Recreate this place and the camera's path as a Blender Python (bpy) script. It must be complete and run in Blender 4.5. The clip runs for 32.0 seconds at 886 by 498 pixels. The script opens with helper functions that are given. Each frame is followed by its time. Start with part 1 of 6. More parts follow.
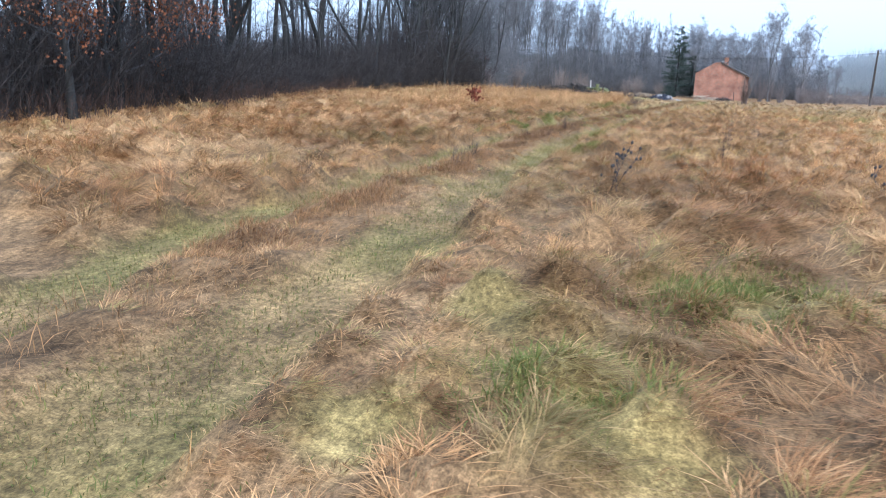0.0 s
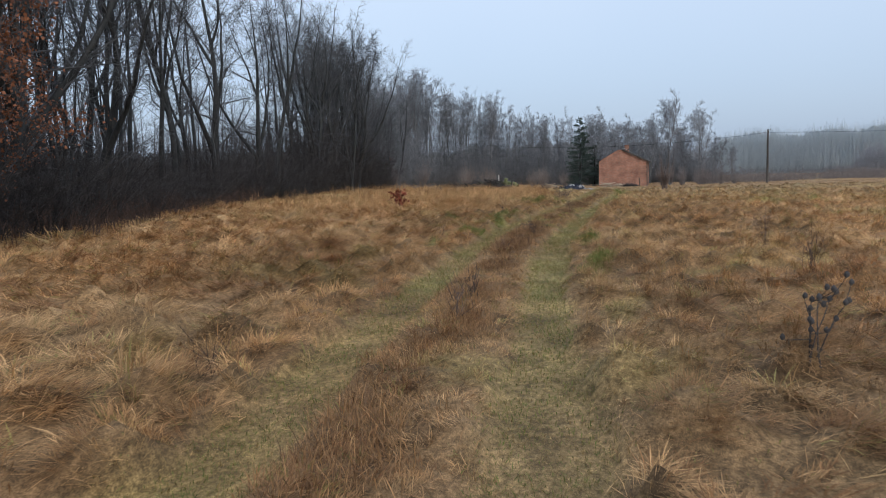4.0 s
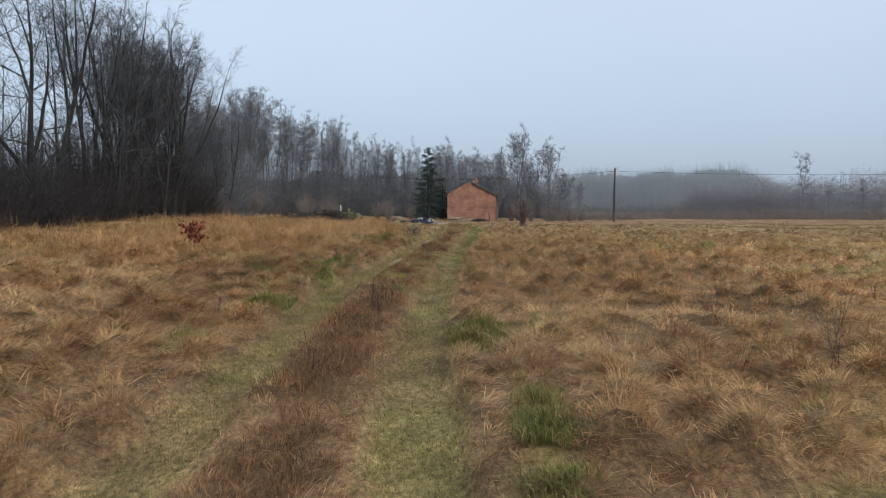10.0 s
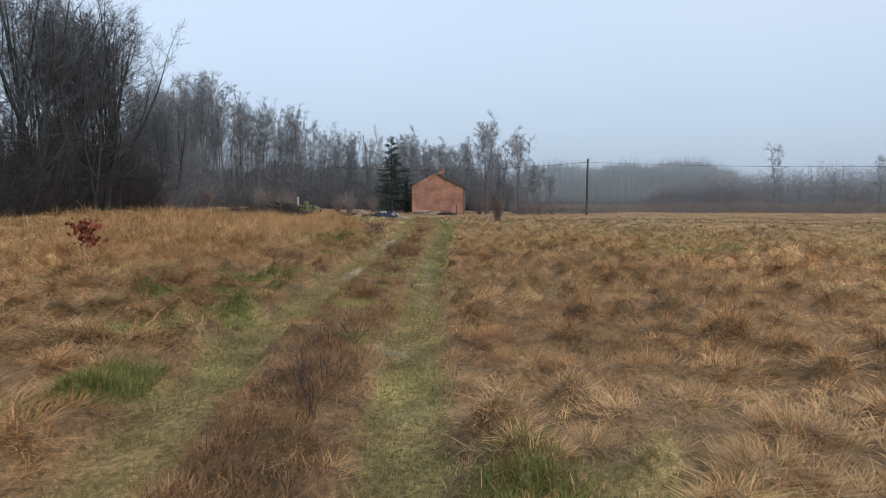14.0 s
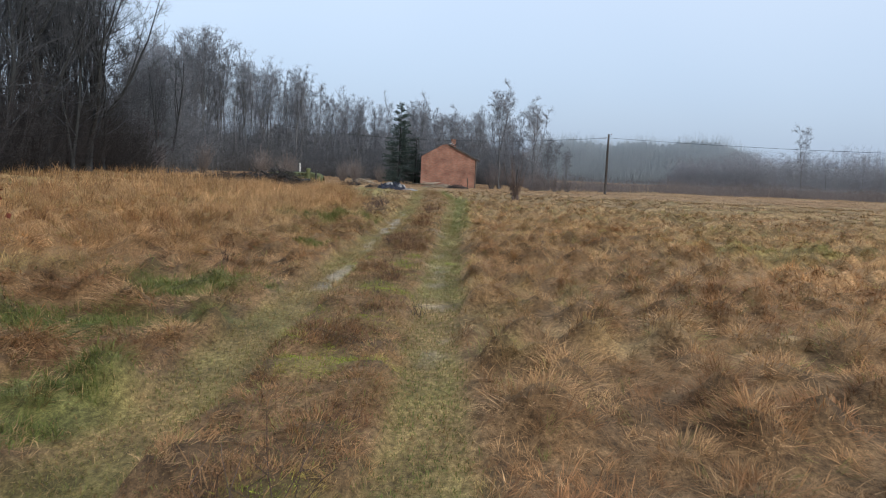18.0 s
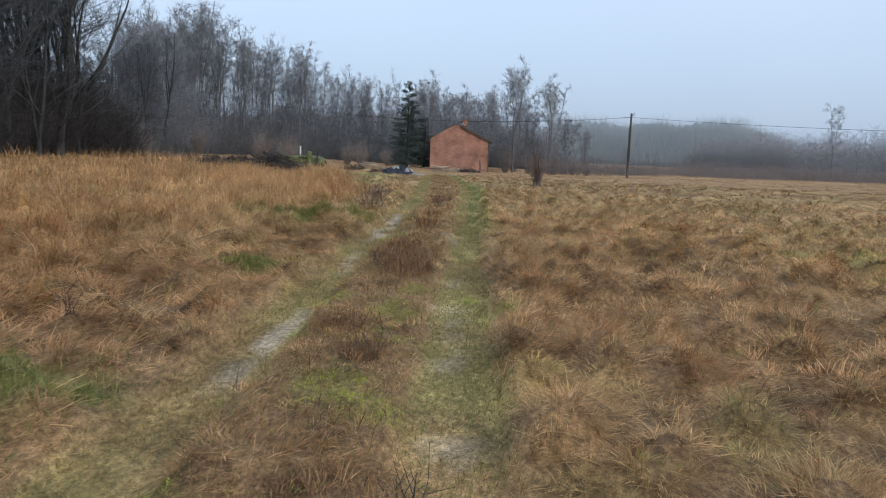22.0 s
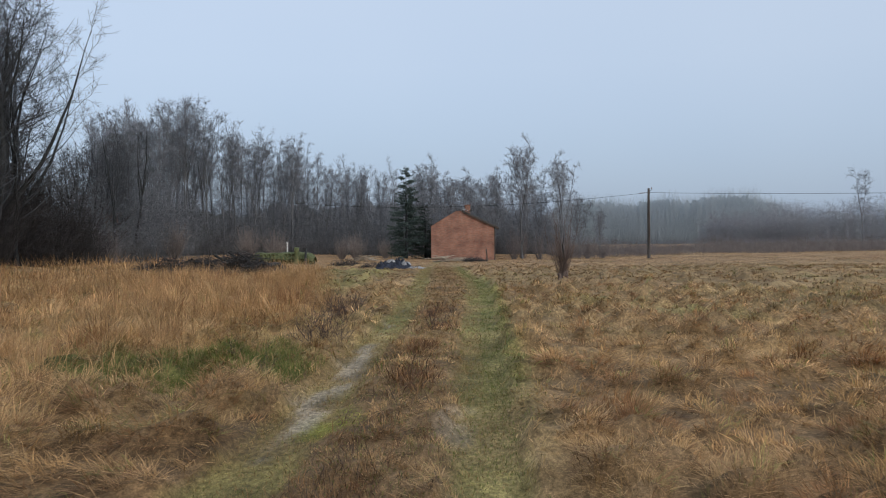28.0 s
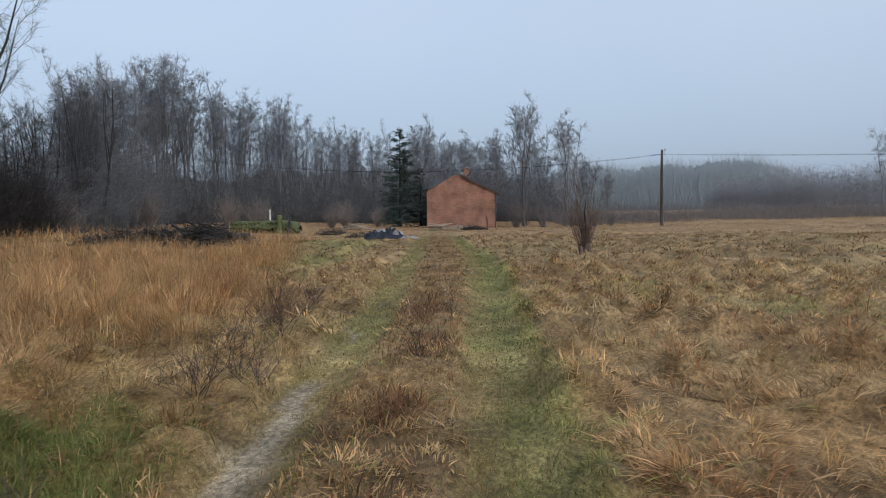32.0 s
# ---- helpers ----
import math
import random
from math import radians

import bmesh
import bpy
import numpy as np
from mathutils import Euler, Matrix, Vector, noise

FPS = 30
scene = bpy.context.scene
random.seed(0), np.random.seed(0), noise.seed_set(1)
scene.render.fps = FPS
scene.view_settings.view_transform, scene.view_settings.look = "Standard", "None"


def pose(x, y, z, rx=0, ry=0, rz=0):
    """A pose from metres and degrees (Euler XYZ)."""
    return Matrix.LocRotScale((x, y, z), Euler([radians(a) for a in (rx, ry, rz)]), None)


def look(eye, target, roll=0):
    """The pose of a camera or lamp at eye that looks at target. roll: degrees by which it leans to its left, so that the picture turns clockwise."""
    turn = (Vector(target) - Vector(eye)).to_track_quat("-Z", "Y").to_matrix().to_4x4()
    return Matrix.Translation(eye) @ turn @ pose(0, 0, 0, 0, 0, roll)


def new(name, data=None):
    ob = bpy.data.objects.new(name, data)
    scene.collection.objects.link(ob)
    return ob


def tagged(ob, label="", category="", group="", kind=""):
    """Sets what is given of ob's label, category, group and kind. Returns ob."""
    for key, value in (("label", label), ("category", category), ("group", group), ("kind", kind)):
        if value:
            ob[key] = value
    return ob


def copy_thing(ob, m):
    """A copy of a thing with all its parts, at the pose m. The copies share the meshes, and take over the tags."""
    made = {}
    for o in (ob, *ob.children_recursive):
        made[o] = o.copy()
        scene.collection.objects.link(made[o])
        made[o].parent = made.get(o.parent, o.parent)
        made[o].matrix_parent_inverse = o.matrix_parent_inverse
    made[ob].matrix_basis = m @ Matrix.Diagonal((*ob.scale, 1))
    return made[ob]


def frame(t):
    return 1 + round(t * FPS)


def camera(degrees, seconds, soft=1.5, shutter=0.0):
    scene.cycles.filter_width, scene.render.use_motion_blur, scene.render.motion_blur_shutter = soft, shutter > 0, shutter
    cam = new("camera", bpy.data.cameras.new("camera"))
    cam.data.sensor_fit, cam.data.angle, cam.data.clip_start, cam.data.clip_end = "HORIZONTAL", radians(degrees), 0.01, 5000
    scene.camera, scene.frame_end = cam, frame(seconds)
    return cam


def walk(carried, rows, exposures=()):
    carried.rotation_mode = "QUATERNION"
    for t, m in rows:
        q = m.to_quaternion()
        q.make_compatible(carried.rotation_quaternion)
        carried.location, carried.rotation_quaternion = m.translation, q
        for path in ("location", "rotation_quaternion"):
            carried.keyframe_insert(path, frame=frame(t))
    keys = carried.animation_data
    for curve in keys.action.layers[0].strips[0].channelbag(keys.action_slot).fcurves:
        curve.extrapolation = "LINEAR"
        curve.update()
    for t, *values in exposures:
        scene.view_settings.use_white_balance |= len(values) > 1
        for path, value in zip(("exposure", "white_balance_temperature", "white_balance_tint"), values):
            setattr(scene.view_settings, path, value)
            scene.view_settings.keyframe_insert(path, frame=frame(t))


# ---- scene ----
PATH = [
    (0, (7.881, 0.369, 1.456), (7.095, 2.153, 1.008), 2.0),
    (0.5, (7.493, 0.838, 1.459), (6.703, 2.595, 0.922), 1.8),
    (1, (7.214, 1.374, 1.518), (6.381, 3.13, 1.047), 1.4),
    (1.5, (6.852, 1.762, 1.56), (6.006, 3.546, 1.242), -0.2),
    (2, (6.476, 2.341, 1.499), (5.655, 4.147, 1.246), -1.5),
    (2.5, (6.114, 2.817, 1.48), (5.329, 4.64, 1.232), -1.9),
    (3, (5.753, 3.298, 1.433), (5.142, 5.19, 1.216), -1.8),
    (3.5, (5.413, 3.875, 1.429), (4.829, 5.778, 1.235), -2.2),
    (5.5, (4.771, 6.179, 1.443), (4.292, 8.115, 1.289), 1.8),
    (6, (4.736, 6.823, 1.472), (4.327, 8.779, 1.393), 1.9),
    (6.5, (4.629, 7.431, 1.476), (4.354, 9.409, 1.354), 0.7),
    (7, (4.585, 8.064, 1.466), (4.351, 10.046, 1.336), 1.1),
    (7.5, (4.426, 8.653, 1.453), (4.196, 10.635, 1.308), 1.4),
    (8, (4.354, 9.244, 1.435), (4.111, 11.222, 1.263), 1.5),
    (8.5, (4.309, 9.846, 1.451), (4.058, 11.82, 1.253), 1.2),
    (9, (4.179, 10.487, 1.47), (3.941, 12.464, 1.275), 1.7),
    (9.5, (4.074, 11.133, 1.489), (3.879, 13.121, 1.385), 1.7),
    (10, (3.877, 11.767, 1.483), (3.711, 13.757, 1.369), 0.2),
    (10.5, (3.791, 12.335, 1.482), (3.644, 14.326, 1.37), -1.4),
    (11, (3.697, 12.915, 1.493), (3.556, 14.907, 1.384), -1.0),
    (11.5, (3.586, 13.531, 1.499), (3.446, 15.521, 1.363), -0.9),
    (12, (3.521, 14.168, 1.531), (3.384, 16.159, 1.394), -0.5),
    (12.5, (3.387, 14.784, 1.517), (3.253, 16.774, 1.376), -0.3),
    (13, (3.38, 15.463, 1.502), (3.253, 17.455, 1.365), 0.1),
    (13.5, (3.322, 16.091, 1.508), (3.207, 18.083, 1.374), 0.2),
    (14, (3.251, 16.7, 1.504), (3.184, 18.695, 1.37), 0.3),
    (14.5, (3.208, 17.328, 1.542), (3.161, 19.324, 1.417), 0.8),
    (16.5, (3.043, 19.197, 1.558), (3.002, 21.187, 1.365), 2.6),
    (17, (2.997, 19.84, 1.598), (2.938, 21.829, 1.393), 2.6),
    (17.5, (2.896, 20.517, 1.614), (2.824, 22.505, 1.409), 2.3),
    (18, (2.924, 21.127, 1.619), (2.842, 23.114, 1.408), 2.5),
    (18.5, (2.872, 21.746, 1.618), (2.795, 23.732, 1.395), 2.8),
    (19, (2.897, 22.324, 1.604), (2.841, 24.31, 1.37), 2.6),
    (19.5, (2.797, 22.974, 1.613), (2.7, 24.957, 1.371), 2.3),
    (20, (2.731, 23.61, 1.639), (2.622, 25.592, 1.392), 1.6),
    (20.5, (2.742, 24.235, 1.657), (2.58, 26.214, 1.414), 1.7),
    (21, (2.656, 24.847, 1.64), (2.487, 26.825, 1.394), 1.5),
    (21.5, (2.693, 25.487, 1.617), (2.542, 27.465, 1.361), 1.8),
    (22, (2.631, 26.115, 1.596), (2.524, 28.096, 1.339), 2.3),
    (22.5, (2.654, 26.683, 1.58), (2.594, 28.664, 1.311), 1.9),
    (23, (2.627, 27.304, 1.602), (2.586, 29.287, 1.343), 2.3),
    (23.5, (2.56, 27.902, 1.625), (2.508, 29.884, 1.366), 1.7),
    (24, (2.551, 28.534, 1.636), (2.472, 30.516, 1.379), 1.2),
    (24.5, (2.424, 29.175, 1.644), (2.305, 31.155, 1.388), 0.1),
    (25, (2.418, 29.759, 1.614), (2.276, 31.741, 1.388), -0.3),
    (25.5, (2.375, 30.395, 1.627), (2.219, 32.378, 1.418), 0.2),
    (26, (2.385, 30.992, 1.65), (2.224, 32.982, 1.538), -1.1),
    (26.5, (2.412, 31.691, 1.627), (2.262, 33.684, 1.562), -1.0),
    (28.5, (2.325, 34.041, 1.603), (2.198, 36.037, 1.581), -0.7),
    (29, (2.263, 34.689, 1.598), (2.125, 36.685, 1.572), -0.4),
    (29.5, (2.177, 35.272, 1.628), (2.028, 37.266, 1.591), -0.3),
    (30, (2.18, 35.904, 1.6), (2.033, 37.898, 1.552), 0.1),
    (30.5, (2.113, 36.542, 1.603), (1.968, 38.536, 1.547), 0.6),
    (31, (2.16, 37.24, 1.598), (2.02, 39.234, 1.552), 1.3),
    (31.5, (2.1, 37.834, 1.591), (1.975, 39.829, 1.53), 2.4),
    (32, (2.098, 38.48, 1.579), (1.975, 40.473, 1.467), -0.9),
]
cam = camera(61.0, 32.0, soft=1.05, shutter=0.3)
EXPOSURES = [(0.0, 1.05, 5500, 11), (1.0, 1.12, 5250, 11), (1.6, 0.62, 5750, 10), (2.2, 0.40, 5850, 10), (3.5, 0.12, 6200, 10), (6.0, -0.13, 6250, 10), (9.2, 0.1, 6450, 10), (9.8, -0.04, 6450, 10), (11.4, -0.03, 6420, 10), (12.2, 0.05, 6400, 10),
             (13.0, 0.06, 6400, 10), (17.0, 0.09, 6250, 10), (20.0, 0.1, 6180, 10), (24.0, 0.06, 6130, 10), (26.0, -0.06, 6180, 10), (29.0, -0.24, 6280, 10), (32.0, -0.2, 6220, 10)]
walk(cam, [(t, look(e, g, r)) for t, e, g, r in PATH], EXPOSURES)

# ---- sky and light: low overcast, no shadows to speak of ----
world = bpy.data.worlds.new("overcast_sky")
scene.world = world
world.use_nodes = True
wn, wl = world.node_tree.nodes, world.node_tree.links
wn.clear()
sky = wn.new("ShaderNodeTexSky")
sky.sky_type, sky.sun_disc = "NISHITA", False
sky.sun_elevation, sky.sun_rotation = radians(28), radians(140)
sky.dust_density, sky.air_density = 4.0, 1.0
bg_sky = wn.new("ShaderNodeBackground")
bg_sky.inputs["Strength"].default_value = 0.05
wl.new(sky.outputs[0], bg_sky.inputs["Color"])
tc = wn.new("ShaderNodeTexCoord")
sep = wn.new("ShaderNodeSeparateXYZ")
wl.new(tc.outputs["Generated"], sep.inputs[0])
ramp = wn.new("ShaderNodeValToRGB")
cr = ramp.color_ramp
cr.elements[0].position, cr.elements[0].color = 0.0, (0.41, 0.51, 0.65, 1)
cr.elements[1].position, cr.elements[1].color = 1.0, (0.80, 0.90, 1.02, 1)
for at, col in ((0.10, (0.48, 0.58, 0.73, 1)), (0.22, (0.60, 0.69, 0.82, 1)), (0.42, (0.70, 0.79, 0.91, 1))):
    el = cr.elements.new(at)
    el.color = col
cloud = wn.new("ShaderNodeTexNoise")
cloud.inputs["Scale"].default_value, cloud.inputs["Detail"].default_value = 2.2, 3.0
wl.new(tc.outputs["Generated"], cloud.inputs["Vector"])
cmix = wn.new("ShaderNodeMix")
cmix.data_type, cmix.blend_type = "RGBA", "OVERLAY"
cmix.inputs["Factor"].default_value = 0.10
wl.new(sep.outputs["Z"], ramp.inputs["Fac"])
wl.new(ramp.outputs["Color"], cmix.inputs["A"])
wl.new(cloud.outputs["Fac"], cmix.inputs["B"])
bg_cloud = wn.new("ShaderNodeBackground")
bg_cloud.inputs["Strength"].default_value = 0.86
wl.new(cmix.outputs["Result"], bg_cloud.inputs["Color"])
both = wn.new("ShaderNodeAddShader")
wl.new(bg_sky.outputs[0], both.inputs[0])
wl.new(bg_cloud.outputs[0], both.inputs[1])
wout = wn.new("ShaderNodeOutputWorld")
wl.new(both.outputs[0], wout.inputs["Surface"])

sun = new("sun", bpy.data.lights.new("sun", "SUN"))
sun.data.energy, sun.data.angle, sun.data.color = 0.9, radians(40), (1.0, 0.96, 0.9)
sun.matrix_world = look((30, -20, 60), (0, 40, 0))


# ---- small tools ----
def sstep(a, b, v):
    t = np.clip((np.asarray(v, float) - a) / (b - a), 0, 1)
    return t * t * (3 - 2 * t)


def lattice(ix, iy, seed):
    n = (ix.astype(np.int64) * 374761393 + iy.astype(np.int64) * 668265263 + seed * 974634777) & 0x7FFFFFFF
    n = ((n ^ (n >> 13)) * 1274126177) & 0x7FFFFFFF
    return ((n ^ (n >> 16)) & 0xFFFF) / 65535.0


def vnoise(x, y, size, seed=0):
    """Smooth value noise, 0 to 1, with cells of that size in metres."""
    x, y = np.asarray(x, float) / size, np.asarray(y, float) / size
    ix, iy = np.floor(x), np.floor(y)
    fx, fy = x - ix, y - iy
    fx, fy = fx * fx * (3 - 2 * fx), fy * fy * (3 - 2 * fy)
    ix, iy = ix.astype(np.int64), iy.astype(np.int64)
    a, b = lattice(ix, iy, seed), lattice(ix + 1, iy, seed)
    c, d = lattice(ix, iy + 1, seed), lattice(ix + 1, iy + 1, seed)
    return (a * (1 - fx) + b * fx) * (1 - fy) + (c * (1 - fx) + d * fx) * fy


def fnoise(x, y, size, seed=0):
    return 0.55 * vnoise(x, y, size, seed) + 0.3 * vnoise(x, y, size / 2.3, seed + 7) + 0.15 * vnoise(x, y, size / 5.1, seed + 13)


# the two wheel ruts: x of each along y
RUT_Y = (-12, 3.4, 5, 6.2, 7.2, 8.6, 11, 13.2, 15.4, 18, 20, 22, 24, 26, 29, 33, 37, 42, 45, 49, 53, 62, 67, 80, 100)
RUT_L = (7.0, 3.78, 3.25, 3.05, 2.97, 2.8, 2.42, 2.13, 1.88, 1.63, 1.42, 1.2, 1.0, 0.95, 0.87, 0.78, 0.69, 0.58, 0.57, 0.44, 0.22, -0.35, -0.75, -1.7, -2.6)
RUT_R = (8.7, 5.3, 5.1, 4.88, 4.68, 4.48, 4.1, 3.75, 3.46, 3.16, 2.95, 2.83, 2.72, 2.64, 2.55, 2.48, 2.38, 2.24, 2.17, 2.12, 2.08, 1.75, 1.3, 0.2, -0.8)


def rut_left(y):
    return np.interp(y, RUT_Y, RUT_L)


def rut_right(y):
    return np.interp(y, RUT_Y, RUT_R)


def spread_spots(x, y, spots, fray=0.35, seed=300):
    """Patches with frayed edges: each spot is its middle and its half widths across and along the track."""
    out = np.zeros(len(x))
    edge = 1 + fray * 2.4 * (fnoise(x, y, 0.45, seed) - 0.5)
    for cx_, cy_, sx_, sy_ in spots:
        d = np.sqrt(((x - cx_) / sx_) ** 2 + ((y - cy_) / sy_) ** 2) * edge
        out = np.maximum(out, 1 - sstep(0.65, 1.35, d))
    return out


def rut_mask(x, y):
    broad = 1 - sstep(5, 11, y)
    wl_ = (0.25 + 0.12 * vnoise(x, y, 0.7, 3)) * (1 + 0.22 * broad)
    wr_ = (0.23 + 0.12 * vnoise(x, y, 0.7, 4)) * (1 + 0.55 * broad + 0.25 * sstep(40, 48, y))
    fade = 1 - 0.75 * sstep(70, 95, y)
    a = np.maximum(1 - sstep(wl_ * 0.8, wl_ * 1.25, np.abs(x - rut_left(y))), 1 - sstep(wr_ * 0.8, wr_ * 1.25, np.abs(x - rut_right(y))))
    return a * fade


def ridge_mask(x, y):
    return sstep(0.22, 0.42, x - rut_left(y)) * sstep(0.22, 0.42, rut_right(y) - x) * (1 - 0.6 * sstep(65, 90, y))


# clumps of dark russet weeds on the strip between the ruts
RIDGE_SPOTS = ((3.95, 5.2, 0.35, 0.6), (3.55, 7.6, 0.3, 0.9), (3.4, 8.9, 0.28, 0.8), (3.25, 10.7, 0.3, 0.9), (2.9, 13.0, 0.3, 0.7), (2.55, 15.6, 0.35, 0.9), (2.25, 18.4, 0.4, 1.3), (2.05, 20.3, 0.45, 1.3), (1.98, 22.6, 0.42, 1.2), (1.9, 24.2, 0.3, 0.5),
               (2.2, 25.7, 0.25, 0.3), (1.65, 27.9, 0.3, 0.5), (2.0, 29.3, 0.25, 0.25), (1.45, 32.4, 0.22, 0.4), (1.75, 31.7, 0.2, 0.3), (1.58, 35.9, 0.45, 0.8), (1.42, 37.4, 0.4, 0.7), (1.5, 41.6, 0.3, 0.5), (1.38, 44.0, 0.25, 0.5), (1.36, 46.7, 0.35, 0.9), (1.1, 49.2, 0.3, 1.2))


def ridge_weed(x, y):
    return ridge_mask(x, y) * spread_spots(x, y, RIDGE_SPOTS, 0.4, 301)


def trodden_mask(x, y):
    """Grass flattened beside the track where one walks onto it."""
    off = x - rut_right(y)
    return 0.6 * sstep(0.3, 0.7, off) * (1 - sstep(1.0, 2.0, off + 0.9 * (vnoise(x, y, 1.2, 27) - 0.5))) * (1 - sstep(6.5, 10.5, y))


def tall_mask(x, y):
    """The stand of tall straw on the rise beside the track."""
    off = rut_left(y) - x
    m = sstep(0.9, 2.2, off - 0.19 * np.clip(y - 47, 0, 30) + 1.6 * (vnoise(x, y, 2.5, 21) - 0.5)) * sstep(44, 48.5, y + 2.0 * (vnoise(x, y, 1.7, 25) - 0.5)) * (1 - sstep(60, 70, y))
    m = np.maximum(m, 0.5 * sstep(1.2, 4, off - 0.10 * np.clip(y - 47, 0, 40)) * sstep(27, 36, y + 0.3 * off) * (1 - sstep(78, 92, y)))
    return m * (0.45 + 0.55 * sstep(0.3, 0.6, vnoise(x, y, 3.1, 23)))


def tussock(x, y, cell=0.56):
    """The tussock that a place belongs to: its middle, and the height of the mound there, 0 to 1."""
    ix, iy = np.floor(x / cell).astype(np.int64), np.floor(y / cell).astype(np.int64)
    top, mx_, my_ = np.zeros(len(x)), x.copy(), y.copy()
    for ox in (-1, 0, 1):
        for oy in (-1, 0, 1):
            jx, jy = ix + ox, iy + oy
            cx_, cy_ = (jx + 0.1 + 0.8 * lattice(jx, jy, 5)) * cell, (jy + 0.1 + 0.8 * lattice(jx, jy, 6)) * cell
            amp = np.clip(1.5 * lattice(jx, jy, 7) - 0.35, 0, 1)
            rad = 0.16 + 0.14 * lattice(jx, jy, 8)
            hgt = amp * np.exp(-((x - cx_) ** 2 + (y - cy_) ** 2) / rad ** 2)
            k = hgt > top
            top, mx_, my_ = np.where(k, hgt, top), np.where(k, cx_, mx_), np.where(k, cy_, my_)
    return mx_, my_, top


def ground_z(x, y):
    x, y = np.atleast_1d(np.asarray(x, float)), np.atleast_1d(np.asarray(y, float))
    z = -0.33 * sstep(55, 100, y) + 0.45 * sstep(6, 26, rut_left(y) - x)
    z = z + 0.22 * (vnoise(x, y, 9.0, 31) - 0.5) * sstep(1.0, 5.0, np.minimum(np.abs(x - rut_left(y)), np.abs(x - rut_right(y))))
    rut = rut_mask(x, y)
    near = 1 - sstep(40, 90, np.abs(y - 30))
    z = z + near * (1 - rut) * (0.15 * (fnoise(x, y, 1.3, 33) - 0.5) + 0.30 * tussock(x, y)[2]) * (1 - 0.6 * ridge_mask(x, y)) * (1 - 0.35 * sstep(0.62, 0.76, fnoise(x, y, 3.4, 67)))
    return z - 0.055 * rut * near + 0.04 * ridge_mask(x, y)


def gz(x, y):
    return float(ground_z(np.array([x]), np.array([y]))[0])


def mesh_np(name, verts, faces, smooth=False):
    """A mesh from arrays: verts (n, 3); faces: a list of (m, k) index arrays."""
    me = bpy.data.meshes.new(name)
    verts = np.asarray(verts, np.float32)
    me.vertices.add(len(verts))
    me.vertices.foreach_set("co", verts.ravel())
    loops = np.concatenate([np.asarray(f).ravel() for f in faces]).astype(np.int32)
    sizes = np.concatenate([np.full(len(f), np.asarray(f).shape[1]) for f in faces])
    me.loops.add(len(loops))
    me.loops.foreach_set("vertex_index", loops)
    me.polygons.add(len(sizes))
    me.polygons.foreach_set("loop_start", np.concatenate([[0], np.cumsum(sizes)[:-1]]).astype(np.int32))
    if smooth:
        me.polygons.foreach_set("use_smooth", np.ones(len(sizes), bool))
    me.update(calc_edges=True)
    return me


def paint(me, cols):
    att = me.color_attributes.new("tint", "FLOAT_COLOR", "POINT")
    rgba = np.ones((len(cols), 4), np.float32)
    rgba[:, :3] = cols
    att.data.foreach_set("color", rgba.ravel())


def thing(name, x, y, z, label, category, group="", kind=""):
    ob = new(name)
    ob.empty_display_size = 0.2
    ob.matrix_world = pose(x, y, z)
    return tagged(ob, label, category, group, kind)


def part(name, data, material, parent, label=""):
    """Links a mesh or a bmesh as one object under a thing or a part, in the parent's own space."""
    if isinstance(data, bmesh.types.BMesh):
        me = bpy.data.meshes.new(name)
        data.to_mesh(me)
        data.free()
    else:
        me = data
    me.materials.clear()
    me.materials.append(material)
    ob = new(name, me)
    ob.parent = parent
    return tagged(ob, label)


def solid(name, data, material, label, category, kind="", group=""):
    """A thing that is one mesh, in world space."""
    ob = part(name, data, material, None)
    return tagged(ob, label, category, group, kind)


